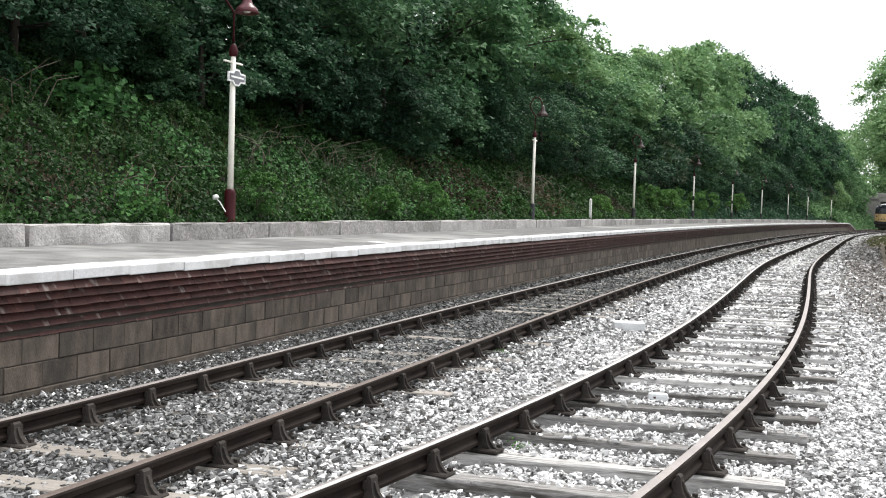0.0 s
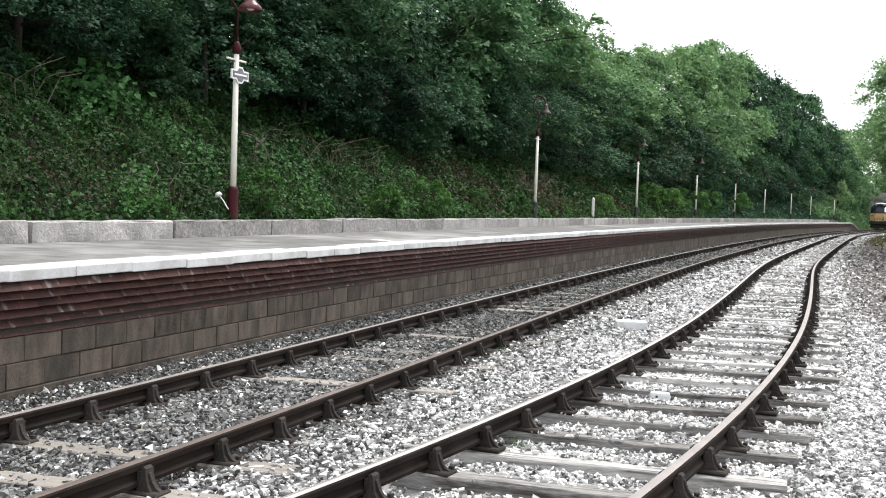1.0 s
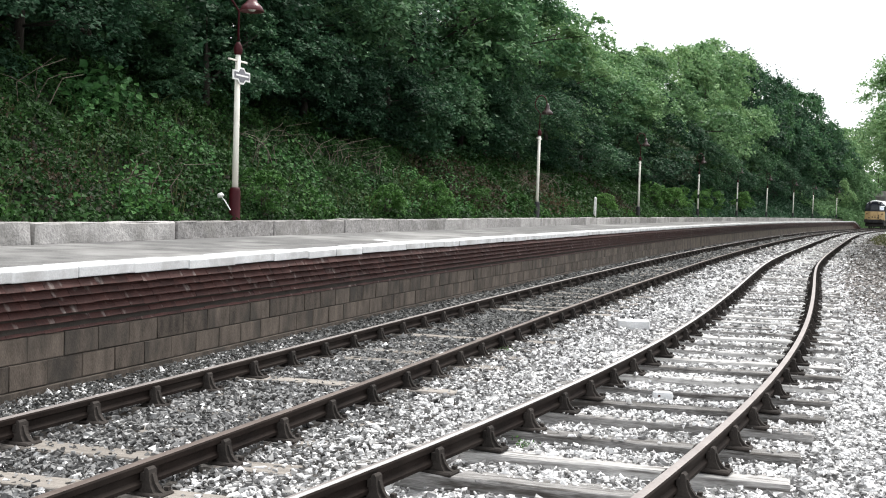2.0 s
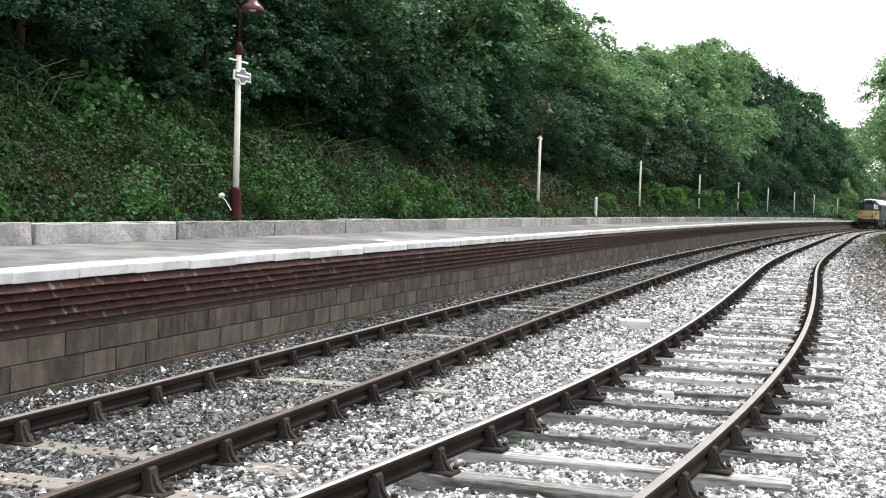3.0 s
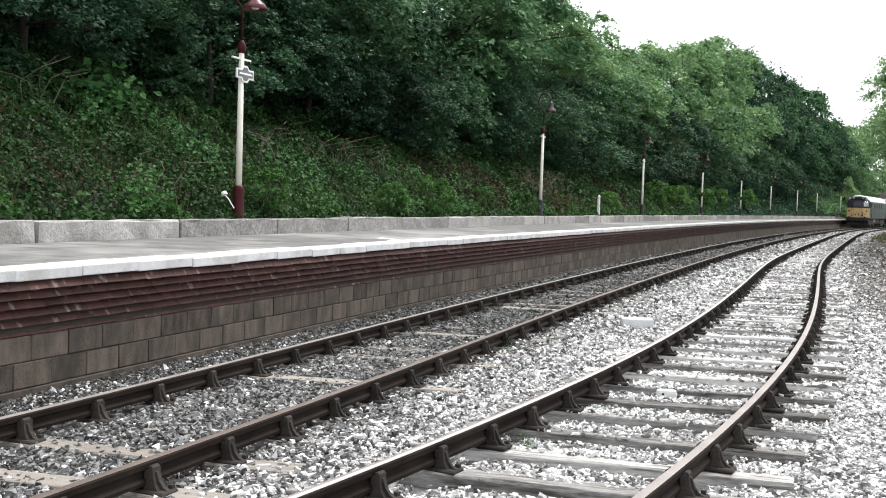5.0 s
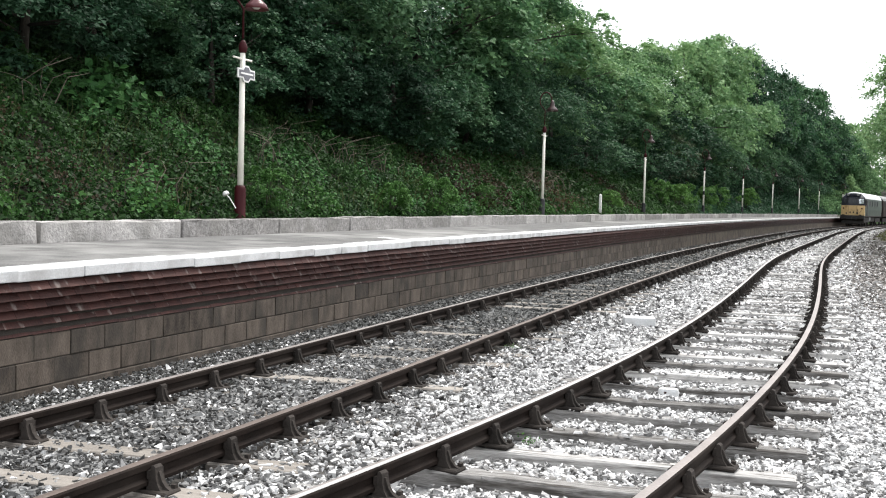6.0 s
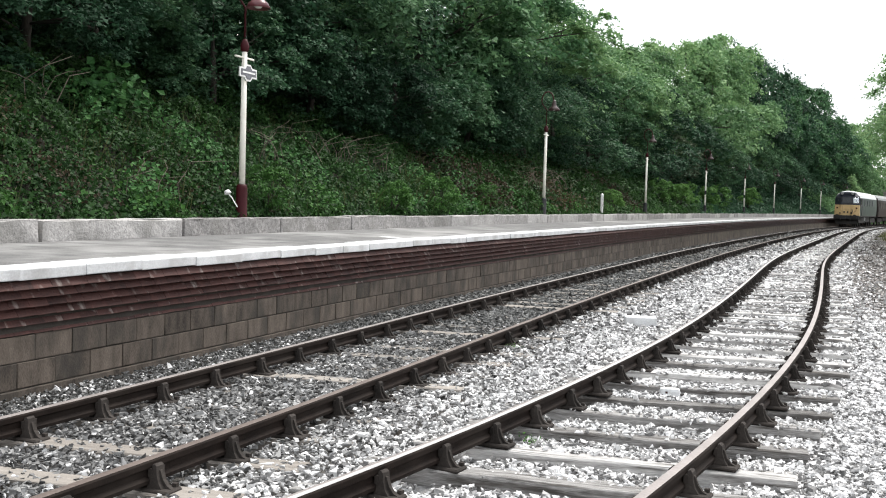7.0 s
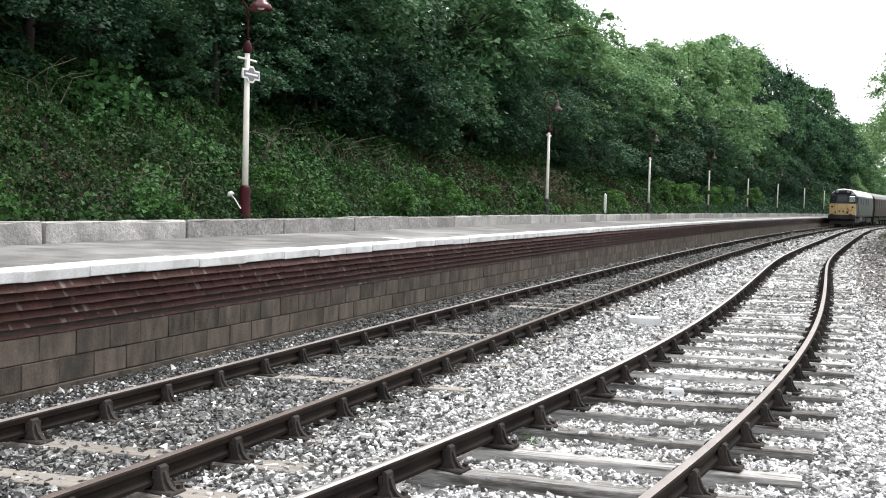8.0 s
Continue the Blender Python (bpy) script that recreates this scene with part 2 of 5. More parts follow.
def merge(bm, b):
    if bm is None:
        return b
    me = bpy.data.meshes.new("tmp")
    b.to_mesh(me)
    b.free()
    bm.from_mesh(me)
    bpy.data.meshes.remove(me)
    return bm


def lathe(rings, n=20, at=(0, 0, 0), bm=None):
    """A turned shape from (radius, z) rings."""
    b = bmesh.new()
    loops = []
    for r, z in rings:
        loops.append([b.verts.new((r * math.cos(2 * math.pi * i / n) + at[0], r * math.sin(2 * math.pi * i / n) + at[1], z + at[2])) for i in range(n)])
    for a, c in zip(loops, loops[1:]):
        for i in range(n):
            b.faces.new((a[i], a[(i + 1) % n], c[(i + 1) % n], c[i]))
    b.faces.new(loops[0][::-1])
    b.faces.new(loops[-1])
    return merge(bm, b)


def tube(points, radii, n=8, bm=None):
    b = bmesh.new()
    pts = [Vector(p) for p in points]
    loops = []
    for i, p in enumerate(pts):
        d = (pts[min(i + 1, len(pts) - 1)] - pts[max(i - 1, 0)]).normalized()
        q = d.to_track_quat("Z", "Y")
        r = radii[i] if isinstance(radii, (list, tuple)) else radii
        loops.append([b.verts.new(p + q @ Vector((r * math.cos(2 * math.pi * j / n), r * math.sin(2 * math.pi * j / n), 0))) for j in range(n)])
    for a, c in zip(loops, loops[1:]):
        for j in range(n):
            b.faces.new((a[j], a[(j + 1) % n], c[(j + 1) % n], c[j]))
    b.faces.new(loops[0][::-1])
    b.faces.new(loops[-1])
    return merge(bm, b)


# ---- the lines of the two tracks ----
class Line:
    """A plan curve: place, heading (from +y towards +x) and curvature by distance."""
    knots = [0, 6, 12, 18, 26, 40, 60, 95]

    def __init__(self, x, y, heading, bends):
        self.s = np.arange(-60, 420, 0.1)
        k = np.interp(self.s, self.knots, np.array(bends) / 100)
        k = np.where(self.s < -3, 0, k)
        h = np.cumsum(k) * 0.1
        self.h = h - np.interp(0, self.s, h) + heading
        X, Y = np.cumsum(np.sin(self.h)) * 0.1, np.cumsum(np.cos(self.h)) * 0.1
        self.x, self.y = X - np.interp(0, self.s, X) + x, Y - np.interp(0, self.s, Y) + y

    def at(self, s, d=0.0):
        """Places at distances s along, d to the right of the line, and the headings."""
        h = np.interp(s, self.s, self.h)
        return np.interp(s, self.s, self.x) + d * np.cos(h), np.interp(s, self.s, self.y) - d * np.sin(h), h

    def m(self, s, d=0.0, z=0.0, turn=0.0):
        """A pose there: x to the right, y along the line."""
        x, y, h = self.at(s, d)
        return Matrix.Translation((x, y, z)) @ Matrix.Rotation(-float(h) + turn, 4, "Z")

    def offset(self, X, Y):
        """Distance along and signed offset of places."""
        P = np.c_[self.x[::5], self.y[::5]]
        out_s, out_d = np.empty(len(X)), np.empty(len(X))
        for i in range(0, len(X), 4000):
            q = np.c_[X[i:i + 4000], Y[i:i + 4000]]
            j = ((q[:, None] - P) ** 2).sum(2).argmin(1)
            h = self.h[::5][j]
            e = q - P[j]
            out_s[i:i + 4000] = self.s[::5][j] + e[:, 0] * np.sin(h) + e[:, 1] * np.cos(h)
            out_d[i:i + 4000] = e[:, 0] * np.cos(h) - e[:, 1] * np.sin(h)
        return out_s, out_d


LINE1 = Line(-1.6834, 7.7725, 0.3731, [-0.7205, 0.2877, 0.1655, -0.0037, 0.182, 0.0957, 0.10, 0.15])
LINE2 = Line(1.1095, 6.9349, 0.4845, [-1.5501, -1.0095, -0.2512, -0.0435, 0.4533, 0.0172, 0.0215, 0.2023])


def sweep(name, line, profile, s, mats, closed=True, smooth=False, face_mats=None):
    """A profile of (offset, height) drawn along a line."""
    s, n = np.asarray(s, dtype=float), len(profile)
    V = np.empty((len(s), n, 3))
    for j, (d, z) in enumerate(profile):
        V[:, j, 0], V[:, j, 1], _ = line.at(s, d)
        V[:, j, 2] = z
    F, idx = [], []
    for i in range(len(s) - 1):
        for j in range(n if closed else n - 1):
            k = (j + 1) % n
            F.append((i * n + j, i * n + k, (i + 1) * n + k, (i + 1) * n + j))
            idx.append(face_mats[j] if face_mats else 0)
    return fast(name, V.reshape(-1, 3), F, mats, smooth, idx)


def stations(a, b, near=0.6):
    out, s = [a], a
    while s < b:
        s += near if s < 20 else near * 2 if s < 60 else near * 4
        out.append(min(s, b))
    return out


# offsets from the platform track's middle, and heights over the rails
RAIL = 0.7525
EDGE, WALL, KERB = -1.83, -1.93, -4.735
TOP, KERB_TOP = 0.874, 1.14
PLATFORM_END = 137.0
rng = np.random.default_rng(7)


def bank(s, d):
    """Height of the cutting's side behind the platform."""
    rise = np.clip(-5.0 - d, 0, None)
    z = 1.02 + 0.62 * np.clip(rise, 0, 8) + 0.1 * np.clip(rise - 8, 0, 30)
    return z


def height(X, Y):
    s1, d1 = LINE1.offset(X, Y)
    s2, d2 = LINE2.offset(X, Y)
    z = np.full(len(X), -0.295)
    z = np.where(d1 < -2.7, 0.4, z)
    z = np.where(d1 < -5.0, bank(s1, d1), z)
    past = (s1 > PLATFORM_END) & (d1 < -2.2)
    z = np.where(past, -0.3 + 0.5 * np.clip(-2.2 - d1, 0, 12), z)
    r = np.clip(d2 - 3.4 - 2.5 * np.clip((16 - s2) / 12, 0, 1), 0, 14)
    z = np.where(d1 > 0, z + 0.28 * r, z)
    return z


# ---- ground: one sheet to the horizon ----
def build_ground():
    a = np.concatenate([-np.geomspace(1500, 30, 10), np.arange(-20, 70, 0.6), np.arange(70, 220, 2.0), np.geomspace(230, 2500, 10)])
    b = np.concatenate([-np.geomspace(1500, 30, 10), np.arange(-25, 22, 0.35), np.geomspace(25, 1500, 12)])
    h = 0.44
    A, B = np.meshgrid(a, b, indexing="ij")
    X, Y = (A * np.sin(h) + B * np.cos(h)).ravel(), (A * np.cos(h) - B * np.sin(h)).ravel()
    X = X - 1.0
    Z = height(X, Y)
    for i in range(len(X)):
        Z[i] += 0.03 * noise.noise((X[i] * 0.9, Y[i] * 0.9, 0))
    n = len(b)
    F, idx = [], []
    s1, d1 = LINE1.offset(X, Y)
    s2, d2 = LINE2.offset(X, Y)
    for i in range(len(a) - 1):
        for j in range(n - 1):
            k = i * n + j
            F.append((k, k + n, k + n + 1, k + 1))
            if d1[k] < -2.0:
                idx.append(0)
            elif d1[k] < 1.1:
                idx.append(2)
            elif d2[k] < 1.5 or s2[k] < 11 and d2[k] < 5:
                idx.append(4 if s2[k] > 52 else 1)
            else:
                idx.append(3)
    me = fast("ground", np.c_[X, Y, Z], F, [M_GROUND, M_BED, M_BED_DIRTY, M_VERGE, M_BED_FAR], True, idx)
    tagged(new("ground", me), "railway cutting floor and soil banks", "ground", kind="structure")


build_ground()


# ---- tracks ----
def rail_profile(d, flip=1):
    half = [(0.012, -0.145), (0.033, -0.138), (0.035, -0.115), (0.011, -0.095), (0.010, -0.058), (0.034, -0.045), (0.036, -0.012), (0.029, -0.001)]
    right = [(d + x, z) for x, z in half]
    left = [(d - x, z) for x, z in half[::-1]]
    return right + [(d - flip * 0.006, 0.0005)] + left


def chair_mesh(name):
    """A cast chair: base plate with two narrow ribbed jaws that grip the rail."""
    bm = box((0.36, 0.15, 0.03), (0, 0, -0.176), 0.010)
    for side in (-1, 1):
        for pts in ([(0.018, -0.162, 0.046), (0.118, -0.162, 0.046), (0.092, -0.125, 0.040), (0.078, -0.080, 0.037), (0.073, -0.034, 0.035),
                     (0.060, -0.022, 0.032), (0.044, -0.026, 0.034), (0.030, -0.10, 0.040)],
                    [(0.080, -0.164, 0.012), (0.172, -0.164, 0.016), (0.132, -0.146, 0.013), (0.104, -0.112, 0.012), (0.084, -0.060, 0.011), (0.070, -0.058, 0.011)]):
            b = bmesh.new()
            rows = [[b.verts.new((side * x, y * w, z)) for x, z, w in pts] for y in (-1, 1)]
            b.faces.new(rows[0])
            b.faces.new(rows[1][::-1])
            for i in range(len(pts)):
                j = (i + 1) % len(pts)
                b.faces.new((rows[0][i], rows[1][i], rows[1][j], rows[0][j]))
            bmesh.ops.recalc_face_normals(b, faces=b.faces)
            bm = merge(bm, b)
    # key driven between jaw and web
    bm = box((0.028, 0.12, 0.05), (0.036, 0.015, -0.075), 0.0, bm)
    for x, y in ((0.145, 0.050), (-0.145, -0.050)):
        bm = box((0.03, 0.03, 0.022), (x, y, -0.150), 0.0, bm)
    return bm_mesh(name, bm, M_CHAIR)


def sleeper_mesh(name, material, seed):
    r = random.Random(seed)
    bm = box((2.6 + r.uniform(-0.06, 0.04), 0.212 + r.uniform(-0.03, 0.012), 0.13), (0, 0, -0.065), 0.010)
    cuts = [e for e in bm.edges if abs(e.verts[0].co.x - e.verts[1].co.x) > 1]
    bmesh.ops.subdivide_edges(bm, edges=cuts, cuts=7, use_grid_fill=True)
    for v in bm.verts:
        v.co += Vector((r.uniform(-0.012, 0.012) if abs(v.co.x) > 1.2 else 0, r.uniform(-0.006, 0.006), r.uniform(-0.005, 0.003)))
    return bm_mesh(name, bm, material)


def join_meshes(name, items, material):
    """One mesh from (mesh, pose) pairs."""
    raw = {}
    for me, _ in items:
        if me.name not in raw:
            v = np.empty(len(me.vertices) * 3, np.float32)
            me.vertices.foreach_get("co", v)
            c = np.empty(len(me.loops), np.int32)
            me.loops.foreach_get("vertex_index", c)
            t = np.empty(len(me.polygons), np.int32)
            me.polygons.foreach_get("loop_total", t)
            raw[me.name] = (v.reshape(-1, 3), c, t)
    V, C, T, n = [], [], [], 0
    for me, m in items:
        v, c, t = raw[me.name]
        q = np.array(m)
        V.append(v @ q[:3, :3].T + q[:3, 3])
        C.append(c + n)
        T.append(t)
        n += len(v)
    V, C, T = np.vstack(V).astype(np.float32), np.concatenate(C).astype(np.int32), np.concatenate(T).astype(np.int32)
    me = bpy.data.meshes.new(name)
    me.vertices.add(len(V))
    me.vertices.foreach_set("co", V.ravel())
    me.loops.add(len(C))
    me.loops.foreach_set("vertex_index", C)
    me.polygons.add(len(T))
    me.polygons.foreach_set("loop_start", (np.cumsum(T) - T).astype(np.int32))
    me.polygons.foreach_set("loop_total", T)
    me.polygons.foreach_set("use_smooth", np.zeros(len(T), dtype=bool))
    me.materials.append(material)
    me.update(calc_edges=True)
    return me


def build_track(line, name, label, end, spacing, first, skew, depth, tops, wood, near):
    track = tagged(new(name), label, "railway track")
    st = stations(-10.0, end, 0.5)
    for side, top in zip((-1, 1), tops):
        p = rail_profile(side * RAIL, -side)
        crown = [1, 2] if side > 0 else [2, 1]
        me = sweep("rail", line, p, st, [M_RAIL, *top], True, False, [0] * 7 + crown + [0] * 8)
        child("rail", me, track, None, "bullhead rail, brown rust with worn steel top")
    chair = chair_mesh(name + "_chair")
    far_sleepers, far_chairs = [], []
    plain = bm_mesh("plain_sleeper", box((2.6, 0.225, 0.12), (0, 0, -0.06)), wood)
    woods = [sleeper_mesh(name + "_sleeper", wood, i) for i in range(5)]
    turn = math.atan2(skew, 2 * RAIL)
    r = random.Random(len(name))
    s = first
    while s > -8:
        s -= spacing
    while s < end:
        j = r.uniform(-0.03, 0.03)
        pair = []
        for side in (-1, 1):
            pair.append(line.m(s + j + side * skew / 2, side * RAIL))
        a, b = pair[0].translation, pair[1].translation
        e = b - a
        ang = math.atan2(e.y, e.x)
        bed = Matrix.Translation(((a.x + b.x) / 2, (a.y + b.y) / 2, depth + r.uniform(-0.012, 0.012))) @ Matrix.Rotation(ang + r.uniform(-0.012, 0.012), 4, "Z")
        wood_me = woods[r.randrange(5)]
        if s < near:
            child("sleeper", wood_me, track, bed)
            for m in pair:
                child("chair", chair, track, m)
        else:
            far_sleepers.append((plain, bed))
            far_chairs += [(chair, m) for m in pair]
        s += spacing
    if far_sleepers:
        tagged(child("distant_sleepers", join_meshes("distant_sleepers", far_sleepers, wood), track), kind="stuff")
    keep = [c for i, c in enumerate(far_chairs) if i < 70]
    if keep:
        tagged(child("distant_chairs", join_meshes("distant_chairs", keep, M_CHAIR), track), kind="stuff")
    return track


build_track(LINE1, "platform_track", "railway track beside the platform, brown rails, sleepers half buried", 300, 0.76, -1.12, 0.2, -0.180,
            ((M_RAILTOP3, M_RAILTOP3), (M_RAILTOP, M_RAILTOP)), M_SLEEPER1, 60)
build_track(LINE2, "running_track", "curving railway track on grey weathered wooden sleepers", 300, 0.78, 0.045, 0.31, -0.190,
            ((M_RAILTOP3, M_RAILTOP2), (M_RAILTOP3, M_RAILTOP3)), M_SLEEPER, 60)

# ---- ballast stones ----
WEDGE_V = np.array([(-0.95, -0.75, -0.6), (1.0, -0.55, -0.6), (0.0, 0.95, -0.6), (-0.75, -0.6, 0.6), (0.85, -0.6, 0.55), (-0.1, 0.75, 0.65)])
WEDGE_F = np.array([(0, 2, 1), (3, 4, 5), (0, 1, 4), (0, 4, 3), (1, 2, 5), (1, 5, 4), (2, 0, 3), (2, 3, 5)])


def stone_cloud(P, size):
    """Sharp-edged flakes lying about at random tilts."""
    n = len(P)
    base, faces = WEDGE_V, WEDGE_F
    k = len(base)
    shapes = base[None] * rng.uniform(0.7, 1.15, (24, k, 1)) + rng.normal(size=(24, k, 3)) * 0.13
    stretch = np.exp(rng.normal(size=(n, 3)) * 0.22) * [1.32, 1.0, 0.74]
    V = shapes[rng.integers(0, 24, n)] * (size[:, None] * stretch)[:, None, :]
    yaw, tilt, way = rng.uniform(0, 6.283, n), rng.normal(size=n) * 0.5, rng.uniform(0, 6.283, n)
    c, s = np.cos(yaw), np.sin(yaw)
    X, Y, Z = V[:, :, 0] * c[:, None] - V[:, :, 1] * s[:, None], V[:, :, 0] * s[:, None] + V[:, :, 1] * c[:, None], V[:, :, 2]
    ax, ay, ct, st = np.cos(way)[:, None], np.sin(way)[:, None], np.cos(tilt)[:, None], np.sin(tilt)[:, None]
    u, v = X * ax + Y * ay, -X * ay + Y * ax
    u, Z = u * ct + Z * st, -u * st + Z * ct
    V = np.stack([u * ax - v * ay, u * ay + v * ax, Z], 2) + P[:, None, :]
    F = (faces[None] + (np.arange(n) * k)[:, None, None]).reshape(-1, 3)
    return V.reshape(-1, 3), F


def scatter_stones():
    groups = {0: [], 1: [], 2: [], 3: []}
    for s0, s1, per, size in ((-4, 4, 1480, 0.0152), (4, 9, 940, 0.0184), (9, 17, 450, 0.0245), (17, 30, 190, 0.033), (30, 62, 66, 0.041), (62, 125, 26, 0.058)):
        lo, hi = -1.92, 9.0 if s0 < 6 else 7.5 if s0 < 60 else 5.6
        n = int((s1 - s0) * (hi - lo) * per)
        s, d = rng.uniform(s0, s1, n), rng.uniform(lo, hi, n)
        x, y, _ = LINE1.at(s, d)
        ok = (y > 4.0) & (np.abs(x) < y * 0.455 + 0.5)
        x, y, s, d = x[ok], y[ok], s[ok], d[ok]
        s2, d2 = LINE2.offset(x, y)
        across = (((s2 - 0.045 - 0.31 * d2 / (2 * RAIL)) / 0.78 + 0.5) % 1 - 0.5) * 0.78
        on2 = (np.abs(d2) < 1.28) & (across > -0.13) & (across < 0.02)
        heaped = (np.abs(d2) < 1.28) & (across >= 0.02) & (across < 0.15)
        near1 = np.abs(((s + 1.12 - 0.2 * d / (2 * RAIL)) / 0.76 + 0.5) % 1 - 0.5) * 0.76 < 0.11
        on1 = (np.abs(d) < 1.28) & near1
        tie = np.floor((s + 1.12 - 0.2 * d / (2 * RAIL)) / 0.76 + 0.5).astype(int)
        bare = (tie == 0) | (tie == -1) | ((tie * 7) % 5 == 3)
        tie2 = np.floor((s2 - 0.045 - 0.31 * d2 / (2 * RAIL)) / 0.78 + 0.5).astype(int)
        cover = np.where((tie2 * 5) % 7 < 3, 0.04, 0.45) * np.clip((s2 + 1) / 6, 0.25, 1.0)
        rails = np.minimum.reduce([np.abs(d - RAIL), np.abs(d + RAIL), np.abs(d2 - RAIL), np.abs(d2 + RAIL)]) < 0.05
        u = rng.random(len(x))
        keep = ~rails & ~(on2 & (u > np.where(d2 < -0.86, np.where((tie2 > 0) & (tie2 < 6), 0.10, 0.4), cover))) & ~(on1 & (u > np.where(bare, 0.12, 0.9))) & ((d2 < 3.0) | (s2 < 13))
        x, y, d, d2, s2, s_, on1, on2, heaped = (q[keep] for q in (x, y, d, d2, s2, s, on1, on2, heaped))
        n = len(x)
        z = np.full(n, -0.235) + rng.uniform(-0.02, 0.012, n)
        z = np.where(np.abs(d2) < 1.4, -0.262 + np.clip(s2 / 12, 0, 1) * 0.025 + rng.uniform(-0.02, 0.02, n), z)
        z = np.where(np.abs(d) < 1.4, -0.186 + rng.uniform(-0.03, 0.012, n), z)
        z = np.where(on1 | on2, -0.180, z)
        z = np.where(heaped, -0.192 + rng.uniform(-0.012, 0.012, n), z)
        z = np.where(d2 < -0.86, np.maximum(z, -0.212 + rng.uniform(-0.02, 0.02, n)), z)
        z = np.where((d > 1.4) & (d2 < -1.3), -0.222 + rng.uniform(-0.03, 0.02, n), z)
        z += np.clip(d2 - 3.4 - 2.5 * np.clip((16 - s2) / 12, 0, 1), 0, 14) * 0.28
        sort = np.where(d < 1.15 + 0.45 * rng.normal(size=n), 1, 0)
        sort = np.where((d2 > 1.5 + 0.3 * rng.normal(size=n)) & (s2 > 12 + 2.5 * rng.normal(size=n)) & (rng.random(n) < 0.82), 2, sort)
        oily = (sort == 1) & (d < 1.0) & (s_ > 5.5 + 2.0 * rng.normal(size=n))
        sort = np.where(oily, 3, sort)
        pale = (sort == 1) & (s_ < 5) & (rng.random(n) < 0.10)
        sort = np.where(pale, 0, sort)
        # finer grit along the platform wall, over half of it the dark sort
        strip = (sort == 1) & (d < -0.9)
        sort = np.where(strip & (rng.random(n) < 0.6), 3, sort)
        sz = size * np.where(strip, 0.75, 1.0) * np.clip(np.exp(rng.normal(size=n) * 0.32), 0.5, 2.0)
        for flag in (0, 1, 2, 3):
            q = sort == flag
            groups[flag].append((np.c_[x, y, z][q], sz[q]))
    for flag, m, label in ((1, M_STONE_DIRTY, "dirty grey crushed stone ballast"), (3, M_STONE_DARK, "oil-blackened crushed stone ballast, and darker fine grit beside the platform wall"), (0, M_STONE, "pale grey crushed stone ballast"), (2, M_STONE_VERGE, "brownish rubble beside the track")):
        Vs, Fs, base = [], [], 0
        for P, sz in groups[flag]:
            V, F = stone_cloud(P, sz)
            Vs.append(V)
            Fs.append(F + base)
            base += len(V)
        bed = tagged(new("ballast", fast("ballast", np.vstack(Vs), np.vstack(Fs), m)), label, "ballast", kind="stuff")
        # loose stones lying on top
        pieces = []
        for i in range(8):
            V, F = stone_cloud(np.zeros((1, 3)), np.array([0.0175]))
            pieces.append(fast("stone", V, F, m))
        for i in range(150 if flag < 2 else 0):
            s, d = (rng.uniform(-1.5, 4.0), rng.uniform(-0.6, 0.6)) if flag == 1 else (rng.uniform(1.0, 7.0), rng.uniform(1.3, 1.7))
            x, y, _ = LINE1.at(s, d)
            child("stone", pieces[i % 8], bed, pose(x, y, (-0.195 if flag else -0.205), *rng.uniform(0, 360, 3)))


scatter_stones()


